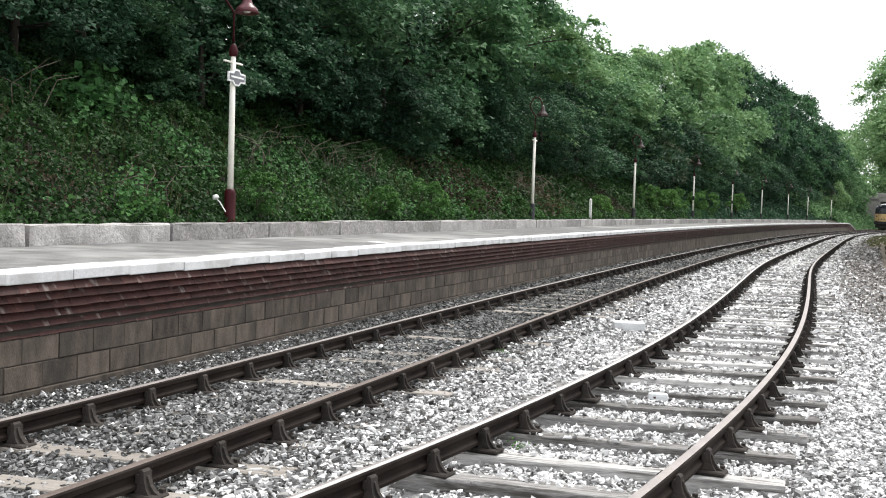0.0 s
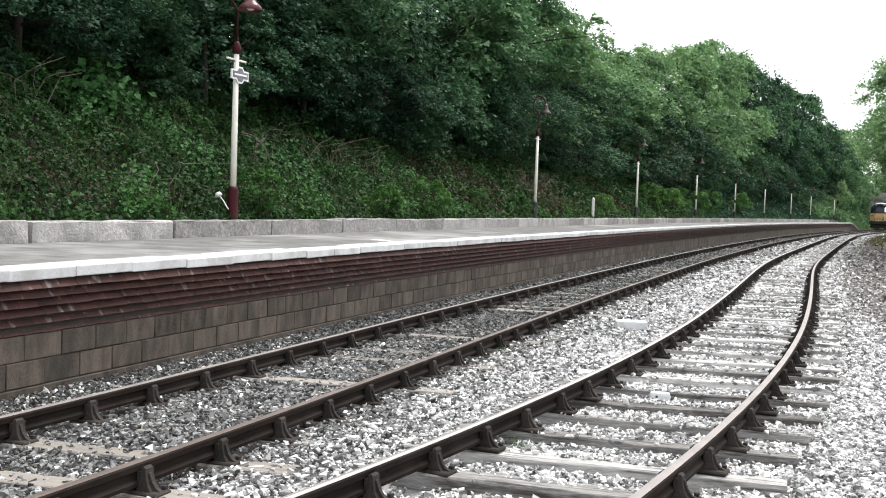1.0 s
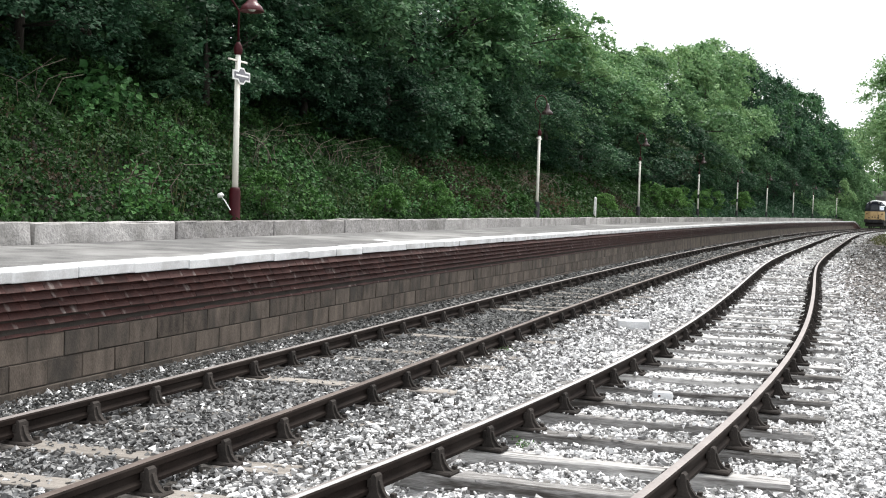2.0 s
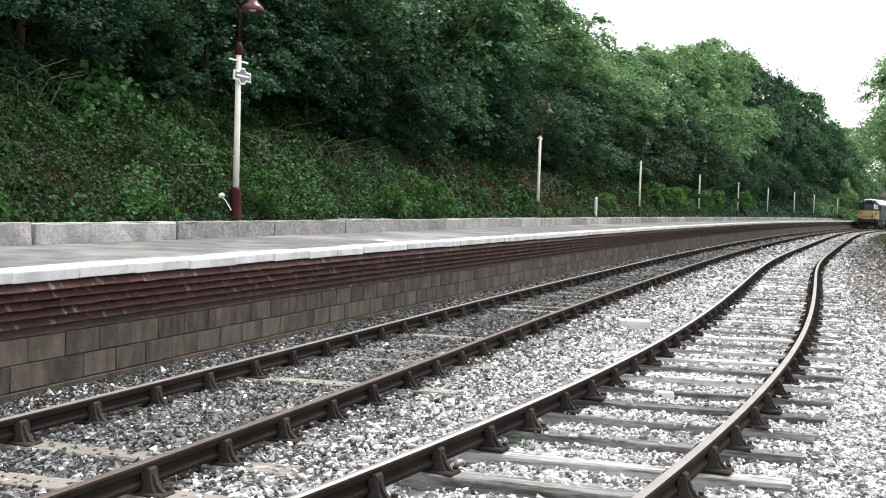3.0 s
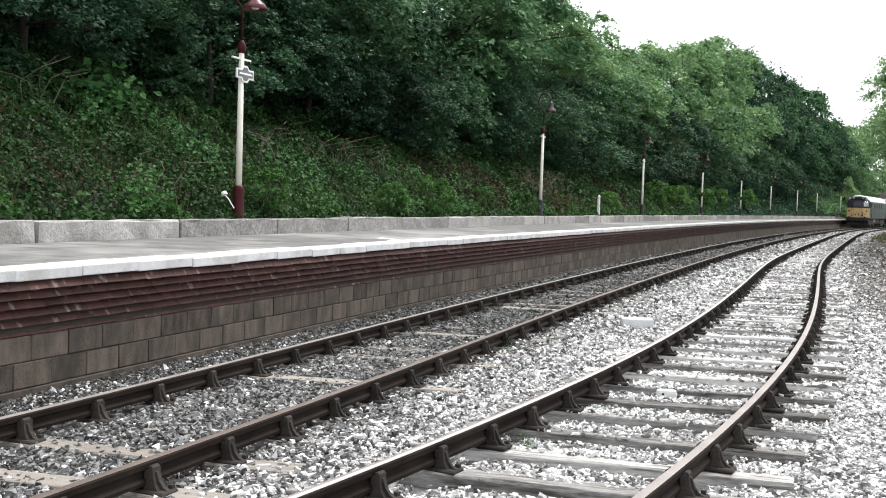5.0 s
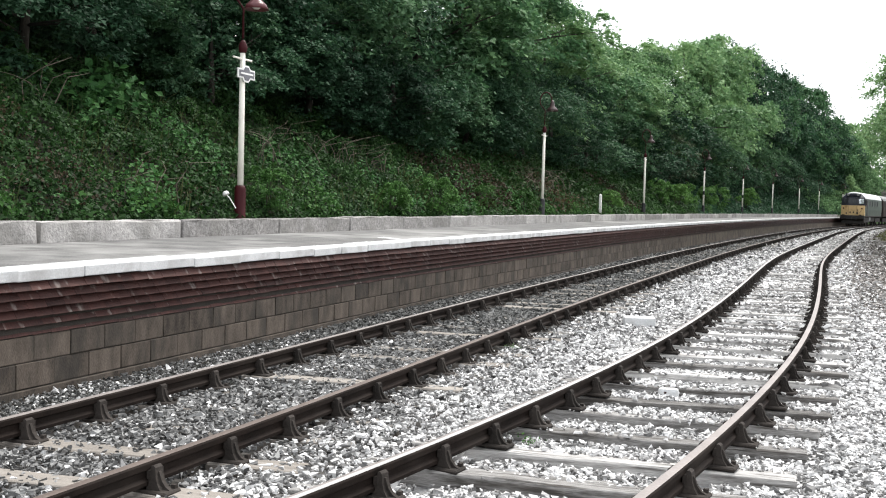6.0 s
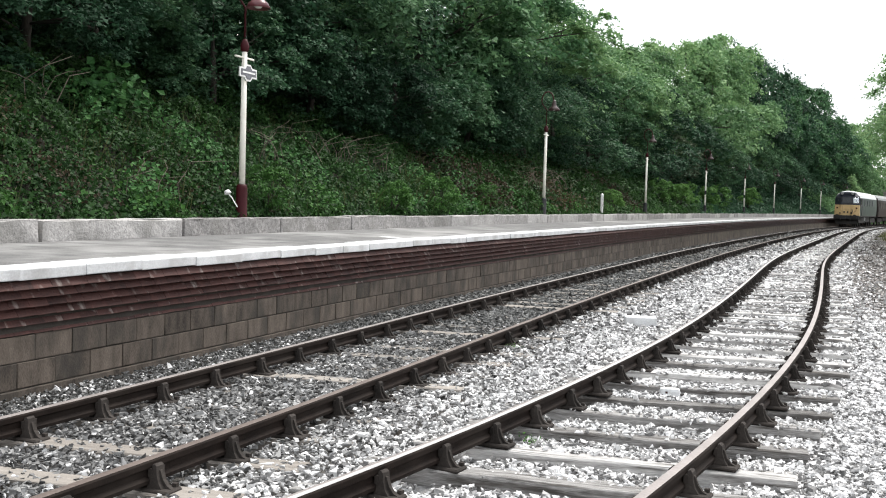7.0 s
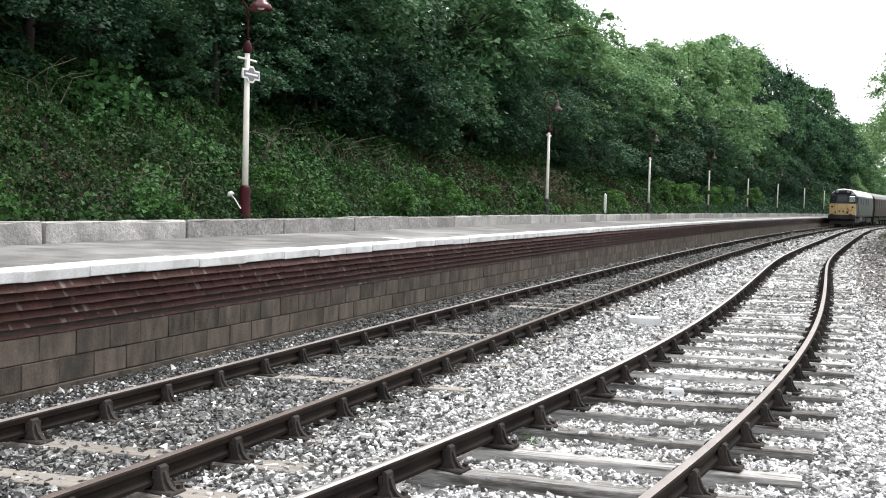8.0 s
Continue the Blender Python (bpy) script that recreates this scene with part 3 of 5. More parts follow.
# ---- platform ----
def build_platform():
    plat = tagged(new("platform"), "curved railway platform with white edge, red-brown brick and block wall", "platform", kind="structure")
    st = stations(-9.0, PLATFORM_END, 0.6)
    child("surface", sweep("surface", LINE1, [(KERB + 0.02, 0.55), (KERB + 0.02, TOP - 0.004), (EDGE - 0.40, TOP - 0.010), (EDGE - 0.40, 0.55)], st, M_ASPHALT), plat,
          label="worn grey asphalt platform surface")
    child("footing", sweep("footing", LINE1, [(WALL - 0.12, -0.4), (WALL + 0.04, -0.4), (WALL + 0.04, -0.155), (WALL - 0.12, -0.155)], st, M_BLOCK), plat)
    child("backing", sweep("backing", LINE1, [(WALL - 0.3, -0.16), (WALL - 0.012, -0.16), (WALL - 0.012, 0.772), (WALL - 0.3, 0.772)], st, M_MORTAR), plat,
          label="recessed mortar and fill")
    # ramp at the far end
    a = PLATFORM_END
    V, F = [], []
    for i in range(7):
        s, z = a + i * 1.2, TOP - (TOP + 0.2) * (i / 6) ** 1.3
        for d, h in ((KERB, z), (EDGE, z), (WALL, z - 0.1), (WALL, -0.35), (KERB, -0.35)):
            x, y, _ = LINE1.at(s, d)
            V.append((x, y, h))
    for i in range(6):
        for j in range(4):
            F.append((i * 5 + j, i * 5 + j + 1, i * 5 + j + 6, i * 5 + j + 5))
    child("ramp", fast("ramp", V, F, [M_ASPHALT, M_COPING, M_BRICK], False, [0, 1, 2, 2] * 6), plat, label="sloping platform end")
    # coping slabs
    r = random.Random(3)
    lengths = (0.85, 0.80, 0.90)
    slabs = []
    for L in lengths:
        bm = box((0.42, L - 0.008, 0.096), (-0.21, 0, -0.048), 0.009, seg=2)
        slabs.append(bm_mesh("coping_slab", bm, M_COPING))
    s, count, far = -7.02, 0, []
    while s < PLATFORM_END:
        i = r.randrange(3)
        m = LINE1.m(s + lengths[i] / 2, EDGE + r.uniform(-0.008, 0.008), TOP + r.uniform(-0.006, 0.006), r.uniform(-0.010, 0.010)) @ Matrix.Rotation(r.uniform(-0.007, 0.007), 4, "X")
        if s < 70:
            child("coping_slab", slabs[i], plat, m)
        else:
            far.append((slabs[i], m))
        s += lengths[i]
    tagged(child("distant_coping", join_meshes("distant_coping", far, M_COPING), plat), kind="stuff")
    # six oversailing courses of brick, each a little proud of the one below
    brick = []
    for i in range(4):
        bm = box((0.10, 0.2235, 0.068), (-0.05, 0, 0), 0.004)
        rr = random.Random(i + 20)
        for v in bm.verts:
            if v.co.x > -0.02:
                v.co.x += -0.046 * (v.co.z + 0.03) / 0.064 + 0.014
            v.co += Vector((rr.uniform(-0.003, 0.003), rr.uniform(-0.002, 0.002), rr.uniform(-0.002, 0.002)))
        brick.append(bm_mesh("brick", bm, M_BRICK))
    bm = box((0.10, 0.2235, 0.068), (-0.05, 0, 0))
    for v in bm.verts:
        if v.co.x > -0.02:
            v.co.x += -0.046 * (v.co.z + 0.03) / 0.064 + 0.014
    plain_brick = bm_mesh("plain_brick", bm, M_BRICK)
    far = []
    for c in range(6):
        z = 0.300 + 0.039 + c * 0.0785
        s = -3.0 - 0.1125 * (c % 2)
        while s < PLATFORM_END - 0.3:
            m = LINE1.m(s + 0.1125, WALL - 0.010 + 0.019 * c + r.uniform(-0.002, 0.002), z + r.uniform(-0.002, 0.002), r.uniform(-0.005, 0.005))
            if s < 8.0:
                child("brick", brick[r.randrange(4)], plat, m)
            else:
                far.append((plain_brick, m))
            s += 0.225
    tagged(child("distant_bricks", join_meshes("distant_bricks", far, M_BRICK), plat), kind="stuff")
    # near-black sheet in the gaps, its colour deepening the shade under each course
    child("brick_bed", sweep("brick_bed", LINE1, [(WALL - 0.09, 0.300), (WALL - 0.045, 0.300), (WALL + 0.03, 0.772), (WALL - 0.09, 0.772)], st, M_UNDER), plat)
    # a worn splash of white paint beside the edge
    V = []
    for s, d in ((9.30, -2.88), (9.72, -2.93), (9.36, -2.52), (9.12, -2.26), (8.90, -2.26), (9.10, -2.52)):
        x, y, _ = LINE1.at(s, d)
        V.append((x, y, TOP - 0.0035))
    child("paint_splash", fast("paint_splash", V, [(0, 1, 2, 3, 4, 5)], M_COPING), plat, label="worn white paint splash")
    # two courses of concrete blocks
    block = []
    for i in range(3):
        bm = box((0.09, 0.444, 0.214), (0, 0, 0), 0.005)
        rr = random.Random(i)
        for v in bm.verts:
            v.co += Vector((rr.uniform(-0.003, 0.003), rr.uniform(-0.003, 0.002), rr.uniform(-0.002, 0.002)))
        block.append(bm_mesh("concrete_block", bm, M_BLOCK))
    plain_block = bm_mesh("plain_block", box((0.09, 0.453, 0.223)), M_BLOCK)
    far = []
    for z, first in ((-0.0375, -0.04), (0.1875, 0.17)):
        s = first - 0.455 * 14
        while s < PLATFORM_END - 0.5:
            m = LINE1.m(s + 0.2275, WALL - 0.045 + r.uniform(-0.004, 0.004), z)
            if s < 38:
                child("concrete_block", block[r.randrange(3)], plat, m)
            else:
                far.append((plain_block, m))
            s += 0.455
    tagged(child("distant_blocks", join_meshes("distant_blocks", far, M_BLOCK), plat), kind="stuff")


def build_kerb():
    kerb = tagged(new("platform_kerb"), "low wall of long rough concrete kerb stones behind the platform", "kerb", kind="structure")
    joints = [-8.0, -5.2, -2.4, 0.5, 3.38, 6.34, 9.2, 11.98, 14.68, 17.66, 21.02, 24.3, 26.54]
    while joints[-1] < PLATFORM_END:
        joints.append(joints[-1] + 2.05 + 0.3 * math.sin(len(joints) * 2.3))
    r = random.Random(5)
    for a, b in zip(joints, joints[1:]):
        gap = 0.2 if abs(b - 3.38) < 0.01 else 0.008
        L = b - a - gap
        bm = box((0.30, L, 0.30), (-0.15, 0, -0.15), 0.02, seg=2)
        cuts = [e for e in bm.edges if abs(e.verts[0].co.y - e.verts[1].co.y) > L * 0.8]
        bmesh.ops.subdivide_edges(bm, edges=cuts, cuts=8)
        for v in bm.verts:
            v.co += Vector((r.uniform(-0.012, 0.012), 0, r.uniform(-0.012, 0.008)))
        m = LINE1.m((a + b) / 2, KERB + r.uniform(-0.015, 0.015), KERB_TOP + r.uniform(-0.012, 0.012))
        child("kerb_stone", bm_mesh("kerb_stone", bm, M_KERB), kerb, m)


build_platform()
build_kerb()


# ---- lamp posts ----
def build_lamp():
    post = tagged(new("platform_lamp"), "swan-neck platform lamp, cream post with maroon base and shade", "street lamp", "lamps along the platform")
    part("base", lathe([(0.125, -0.1), (0.125, 0.05), (0.100, 0.08), (0.098, 0.86), (0.088, 0.90), (0.07, 0.93)], 16), M_MAROON, post, "maroon painted base", True)
    part("pole", lathe([(0.056, 0.90), (0.052, 1.9), (0.045, 3.22)], 16), M_CREAM, post, "cream painted post", True)
    part("ladder_bar", tube([(0, -0.29, 3.10), (0, 0.29, 3.10)], 0.018, 8), M_CREAM, post)
    part("collar", lathe([(0.052, 3.2), (0.07, 3.23), (0.078, 3.30), (0.055, 3.37), (0.03, 3.42)], 14), M_MAROON, post, "", True)
    pts = [(0, 0, 3.45), (0, 0, 3.95)]
    for i in range(11):
        a = math.radians(200 - i * 20)
        pts.append((0.02 + 0.21 * math.cos(a), 0, 4.28 + 0.30 * math.sin(a)))
    pts += [(0.25, 0, 4.22)]
    part("swan_neck", tube(pts, 0.021, 8), M_MAROON, post, "curved iron bracket", True)
    sh = part("shade", lathe([(0.03, 4.30), (0.06, 4.24), (0.075, 4.14), (0.10, 4.08), (0.17, 4.02), (0.215, 3.93), (0.205, 3.93), (0.16, 4.005), (0.06, 4.05)], 24, (0.25, 0, 0)), M_SHADE, post, "maroon enamel lamp shade", True)
    part("bulb_glass", lathe([(0.02, 4.06), (0.07, 4.03), (0.08, 3.97), (0.04, 3.935)], 14, (0.25, 0, 0)), M_LAMPGLASS, sh, "pale glass bulb", True)
    return post


def build_sign():
    """Name board on the first lamp: a bar with a bulge in the middle, its words unreadable."""
    sign = tagged(new("station_sign"), "small white-bordered grey name sign fixed on a lamp post", "sign")

    def plate(w, h, rad, t, y):
        b = bmesh.new()
        pts = [(-w, -h), (-rad * 0.9, -h), (-rad * 0.45, -rad), (rad * 0.45, -rad), (rad * 0.9, -h), (w, -h), (w, h), (rad * 0.9, h), (rad * 0.45, rad), (-rad * 0.45, rad), (-rad * 0.9, h), (-w, h)]
        f = b.faces.new([b.verts.new((x, y, z)) for x, z in pts])
        e = bmesh.ops.extrude_face_region(b, geom=[f])
        bmesh.ops.translate(b, vec=(0, t, 0), verts=[v for v in e["geom"] if isinstance(v, bmesh.types.BMVert)])
        bmesh.ops.recalc_face_normals(b, faces=b.faces)
        return b

    part("border", plate(0.31, 0.095, 0.165, 0.03, -0.10), M_WHITE, sign, "white border")
    part("panel", plate(0.275, 0.062, 0.13, 0.01, -0.108), M_GREYSIGN, sign, "grey panel")
    part("lettering", box((0.46, 0.006, 0.034), (0, -0.111, 0), 0.002), M_WHITE, sign, "unreadable pale lettering")
    for x in (-0.05, 0.05):
        part("bracket", box((0.03, 0.06, 0.04), (x, -0.06, 0.05), 0.005), M_CREAM, sign)
    return sign


LAMPS = [8.57, 27.38, 44.38, 61.9, 78.6, 94.8, 111.6, 125.4, 143.2]
first_lamp = build_lamp()
first_lamp.matrix_basis = LINE1.m(LAMPS[0], KERB - 0.42, 0.77)
for s in LAMPS[1:]:
    copy_thing(first_lamp, LINE1.m(s, KERB - 0.42, 0.77))
for lamp in [o for o in scene.objects if o.name.startswith("platform_lamp.")][2:4]:
    part("band", lathe([(0.054, 1.62), (0.058, 1.64), (0.058, 1.86), (0.054, 1.88)], 14), M_BLACK, lamp, "black painted band")
# the lamp shades further along are a darker brown, their bases black
dark_lampshade = black_base = None
for lamp in [o for o in scene.objects if o.name.startswith("platform_lamp.")]:
    for o in lamp.children:
        if o.name.startswith("shade"):
            if dark_lampshade is None:
                dark_lampshade = o.data.copy()
                dark_lampshade.materials[0] = M_DARKSHADE
            o.data = dark_lampshade
            tagged(o, "dark brown enamel lamp shade")
        elif o.name.startswith("base"):
            if black_base is None:
                black_base = o.data.copy()
                black_base.materials[0] = M_BLACK
            o.data = black_base
            tagged(o, "black painted base")
sign = build_sign()
sx, sy, sh_ = LINE1.at(LAMPS[0], KERB - 0.42)
sign.matrix_basis = Matrix.Translation((sx, sy, 3.61)) @ Matrix.Rotation(-float(sh_) + math.pi / 2, 4, "Z") @ Matrix.Diagonal((0.86, 0.86, 0.86, 1))

marker = tagged(new("marker_post"), "short white wooden marker post by the kerb", "post")
part("shaft", box((0.10, 0.10, 0.95), (0, 0, 0.42), 0.012), M_WHITE, marker)
part("cap", lathe([(0.07, 0.89), (0.05, 0.93), (0.01, 0.96)], 4), M_WHITE, marker)
marker.matrix_basis = LINE1.m(35.86, KERB - 0.45, 1.05)

flood = tagged(new("ground_floodlight"), "small white floodlight leaning among the weeds", "lamp")
part("head", lathe([(0.02, 0.10), (0.06, 0.09), (0.085, 0.04), (0.09, 0.0), (0.07, -0.005)], 14), M_WHITE, flood, "", True)
part("stalk", tube([(0, 0, 0.01), (0.05, 0, -0.12), (0.09, 0, -0.42)], 0.014, 6), M_WHITE, flood)
flood.matrix_basis = LINE1.m(8.27, KERB - 0.5, 1.53) @ Matrix.Rotation(-0.5, 4, "Y") @ Matrix.Diagonal((0.68, 0.68, 0.68, 1))

slab = tagged(new("concrete_slab"), "pale concrete trough lid lying on the ballast", "slab")
part("lid", box((0.46, 0.26, 0.14), (0, 0, 0), 0.012), M_COPING, slab)
slab.matrix_basis = LINE1.m(8.42, 1.82, -0.16, 0.30)


lump = tagged(new("pale_stone"), "white-painted stone lump lying between the sleepers", "stone")
part("block", box((0.19, 0.10, 0.10), (0, 0, 0), 0.028, seg=2), M_COPING, lump)
part("rust_mark", box((0.022, 0.004, 0.02), (-0.035, -0.050, 0.012), 0.001), M_BRICK, lump, "brown rust mark")
lump.matrix_basis = pose(2.233, 9.614, -0.225, 0, 0, -8)


# ---- vegetation ----
def leaf_mesh(name, P, N, size, material, simple=False):
    """Folded leaf blades at P facing N."""
    n = len(P)
    N = N / np.linalg.norm(N, axis=1)[:, None]
    A = np.cross(N, rng.normal(size=(n, 3)))
    A /= np.linalg.norm(A, axis=1)[:, None]
    B = np.cross(N, A)
    L, W = size[:, None], size[:, None] * rng.uniform(0.3, 0.5, (n, 1))
    fold = N * W * 0.35
    V = np.stack([P - A * L * 0.5, P + B * W + fold - A * L * 0.08, P + A * L * 0.5, P - B * W + fold - A * L * 0.08], 1)
    if simple:
        V = np.stack([P - A * L * 0.5, P + B * W * 1.5 + fold + A * L * 0.1, P + A * L * 0.5 - B * W], 1)
        return fast(name, V.reshape(-1, 3), np.arange(n * 3).reshape(-1, 3), material)
    k = np.arange(n)[:, None] * 4
    F = np.concatenate([k + [0, 1, 2], k + [0, 2, 3]], 1).reshape(-1, 3)
    return fast(name, V.reshape(-1, 3), F, material)


def crown_points(h, r, clumps, per, low=0.12, rough=1.0):
    # boughs: a few rounded masses, with the leaf clumps on their outer sides
    lobes = 18
    u = rng.normal(size=(lobes, 3))
    u /= np.linalg.norm(u, axis=1)[:, None]
    B = u * (rng.uniform(0.55, 0.85, lobes))[:, None] * [r, r, h * (1 - low) / 2] + [0, 0, h * (1 + low) / 2]
    big = rng.uniform(0.26, 0.46, lobes) * r
    pick = rng.integers(0, lobes, clumps)
    v = rng.normal(size=(clumps, 3)) + u[pick] * 0.7 + [0, 0, 0.35]
    v /= np.linalg.norm(v, axis=1)[:, None]
    C = B[pick] + v * (big[pick] * rng.uniform(0.75, 1.05, clumps))[:, None] * [1, 1, 0.85]
    narrow = 1 - 0.35 * np.clip((C[:, 2] / h - 0.55) / 0.45, 0, 1)
    C[:, :2] *= narrow[:, None]
    C += rng.normal(size=C.shape) * 0.08 * rough
    cr = rng.uniform(0.45, 1.0, clumps) * r * 0.22
    # each clump is a fan of drooping sprays that reach outwards
    sprays = 5
    own = np.repeat(np.arange(clumps), sprays)
    out = C[own] - [0, 0, h * 0.45]
    out[:, 2] *= 0.5
    out /= np.linalg.norm(out, axis=1)[:, None] + 1e-6
    way = out + 0.75 * rng.normal(size=out.shape)
    way[:, 2] = np.abs(way[:, 2]) * 0.45
    way /= np.linalg.norm(way, axis=1)[:, None]
    reach = cr[own] * rng.uniform(0.9, 2.0, len(own))
    which = np.repeat(np.arange(len(own)), max(1, per // sprays))
    t = rng.uniform(0.05, 1.0, len(which)) ** 0.8
    side = rng.normal(size=(len(which), 3))
    P = C[own][which] + way[which] * (t * reach[which])[:, None] + side * (reach[which] * (0.24 - 0.12 * t))[:, None] * [1, 1, 0.45]
    P[:, 2] -= 0.55 * reach[which] * t * t
    N = way[which] * 0.35 + [0, 0, 0.8] + 0.45 * rng.normal(size=side.shape)
    return P, N, C


def tree_data(h, r, clumps, per, leaf, material, low=0.12, simple=False):
    P, N, C = crown_points(h, r, clumps, per, low)
    crown = leaf_mesh("crown", P, N, rng.uniform(0.65, 1.25, len(P)) * leaf, material, simple)
    bm = tube([(0, 0, -0.6), (0.05, 0, h * 0.2), (-0.08, 0.1, h * 0.5), (0, 0.05, h * 0.85)], [r * 0.07, r * 0.055, r * 0.038, r * 0.012], 8)
    limbs = []
    for i in range(6):
        c = C[rng.integers(0, clumps)]
        z = min(h * rng.uniform(0.15, 0.6), c[2])
        mid = (c[0] * 0.45, c[1] * 0.45, z + (c[2] - z) * 0.6)
        limbs.append(bm_mesh("limb", tube([(0, 0, z), mid, tuple(c)], [r * 0.016, r * 0.010, r * 0.004], 5), M_BARK, True))
    return bm_mesh("trunk", bm, M_BARK, True), limbs, crown, float(np.percentile(P[:, 2], 99.5))


def build_tree(data, label, group):
    tree = tagged(new("tree"), label, "tree", group)
    child("trunk", data[0], tree)
    for l in data[1]:
        child("limb", l, tree)
    child("crown", data[2], tree, None, "dense green leaves")
    return tree


def plant_trees():
    kinds = []
    for i in range(4):
        kinds.append(tree_data(rng.uniform(6.6, 7.6), rng.uniform(2.8, 3.3), 210, 80, 0.126, M_LEAF[0], 0.04, True))
    for i in range(5):
        kinds.append(tree_data(rng.uniform(6.8, 7.4), rng.uniform(2.7, 3.2), 185, 72, 0.155, M_LEAF[(1, 1, 1, 2, 2)[i]], 0.05, True))
    kinds.append(tree_data(8.6, 3.3, 180, 85, 0.14, M_LEAF[2], 0.3, True))
    # far kinds: bright tones carry haze, the deep one the shaded far end
    for i in range(4):
        kinds.append(tree_data(rng.uniform(6.8, 7.4), rng.uniform(2.7, 3.2), 170, 55, 0.185, M_LEAF[(2, 2, 1, 0)[i]], 0.05, True))

    for i in range(3):
        kinds.append(tree_data(3.3, 2.0, 150, 110, 0.095, M_LEAF[0], -0.05, True))
    kinds.append(tree_data(6.0, 2.4, 120, 60, 0.16, M_PALE, 0.1, True))
    # low far trees: deep leaf tone paints the shade beneath the wood
    kinds.append(tree_data(7.0, 3.0, 170, 55, 0.185, M_LEAF[0], 0.05, True))

    def kind(s):
        for end, lo, hi in ((24, 0, 4), (38, 4, 7), (47, 7, 9), (54, 4, 7), (74, 7, 9), (106, 10, 12)):
            if s < end:
                return rng.integers(lo, hi)
        return rng.integers(12, 14)
    made = {}

    def add(k, s, d, z, wide, tall, line=LINE1, label="broadleaf tree with dense green crown on the cutting side", group="trees on the bank"):
        k = int(k)
        if k in made:
            t = copy_thing(made[k], Matrix.Identity(4))
        else:
            t = made[k] = build_tree(kinds[k], label, group)
        x, y, _ = line.at(s, d)
        t.matrix_basis = Matrix.Translation((x, y, z)) @ Matrix.Rotation(rng.uniform(0, 6.28), 4, "Z") @ Matrix.Diagonal((wide, wide, tall, 1))
        tagged(t, label, "tree", group)

    # the wood's skyline, in two rows: distance along and height of the tops
    along = [-6, 20, 30, 35, 39, 44, 53, 60, 67, 75, 85, 92, 107, 116, 128, 138, 149, 162, 171]
    tops = [10.5, 12, 13.2, 13.4, 12.6, 11.3, 11.0, 12.0, 12.4, 14.8, 15.9, 17.9, 18.7, 18.8, 18.3, 19.5, 17.5, 15.2, 15.4]
    along_back = [-6, 30, 52, 58, 64, 70, 78, 86, 95, 106, 113, 129, 138, 150, 160, 170, 184]
    tops_back = [12, 14.2, 14.6, 14.2, 14.2, 14.2, 15.4, 15.7, 17.8, 19.2, 21.2, 22.0, 21.8, 21.0, 22.0, 19.5, 16.8]
    # edge of the wood, low over the bank
    s = -3.0
    while s < 33:
        d = -9.0 + rng.uniform(-0.5, 0.5) - (0.5 if s < 13 else 0)
        g = rng.uniform(0.85, 1.15)
        add(rng.integers(14, 17), s, d, float(bank(s, np.array(d))) - 0.3, g, g, label="dense dark bush at the foot of the trees", group="bushes on the bank")
        s += rng.uniform(1.9, 2.7)
    s = 31.0
    while s < 160:
        d = -8.3 + rng.uniform(-0.5, 0.4)
        g = rng.uniform(0.62, 0.8) if s < 60 else rng.uniform(0.75, 0.95)
        k = 17 if 64 < s < 70 else rng.integers(0, 4) if s < 42 else 18
        add(k, s, d, float(bank(s, np.array(d))) - 0.6, g, g, label="low broadleaf tree at the wood's edge")
        s += rng.uniform(3.6, 5.0) * (1 if s < 60 else 1.4)
    # front row
    s = -9.0
    while s < 170:
        d = -10.6 + rng.uniform(-0.5, 0.5)
        z = float(bank(s, np.array(d))) - 0.8
        k = kind(s)
        tall = (np.interp(s, along, tops) - z) / kinds[int(k)][3] * rng.uniform(0.94, 1.03)
        wide = min(tall, 1.45) * rng.uniform(0.92, 1.08)
        add(k, s, d, z, wide, tall)
        s += rng.uniform(3.3, 4.2) * max(1.0, wide) * (0.75 if s < 30 else 0.95)
    # row behind
    s = -6.0
    while s < 178:
        d = -15.5 + rng.uniform(-0.7, 0.7)
        z = float(bank(s, np.array(d))) - 1.0
        k = rng.integers(10, 12) if s < 110 else rng.integers(12, 14)
        tall = (np.interp(s, along_back, tops_back) - z) / kinds[int(k)][3] * rng.uniform(0.92, 1.0)
        wide = min(tall, 1.5)
        add(k, s, d, z, wide, tall)
        s += rng.uniform(3.8, 4.6) * max(1.0, wide)
    # beside the running line, their boughs over the track
    for s, d, g in ((35, 6.2, 1.08), (43, 5.0, 0.92), (47, 4.8, 0.98), (52, 4.9, 1.05), (58, 5.2, 1.12), (65, 5.4, 1.15), (72, 6.2, 1.2), (82, 6.8, 1.25), (60, 10, 1.4), (76, 11, 1.4), (95, 7, 1.3), (110, 8, 1.2), (126, 9, 1.2)):
        add(9, s, d, 0.5 + rng.uniform(0, 0.4), g, g * 1.12, LINE2, "broadleaf tree overhanging the running line", "trees beside the running line")
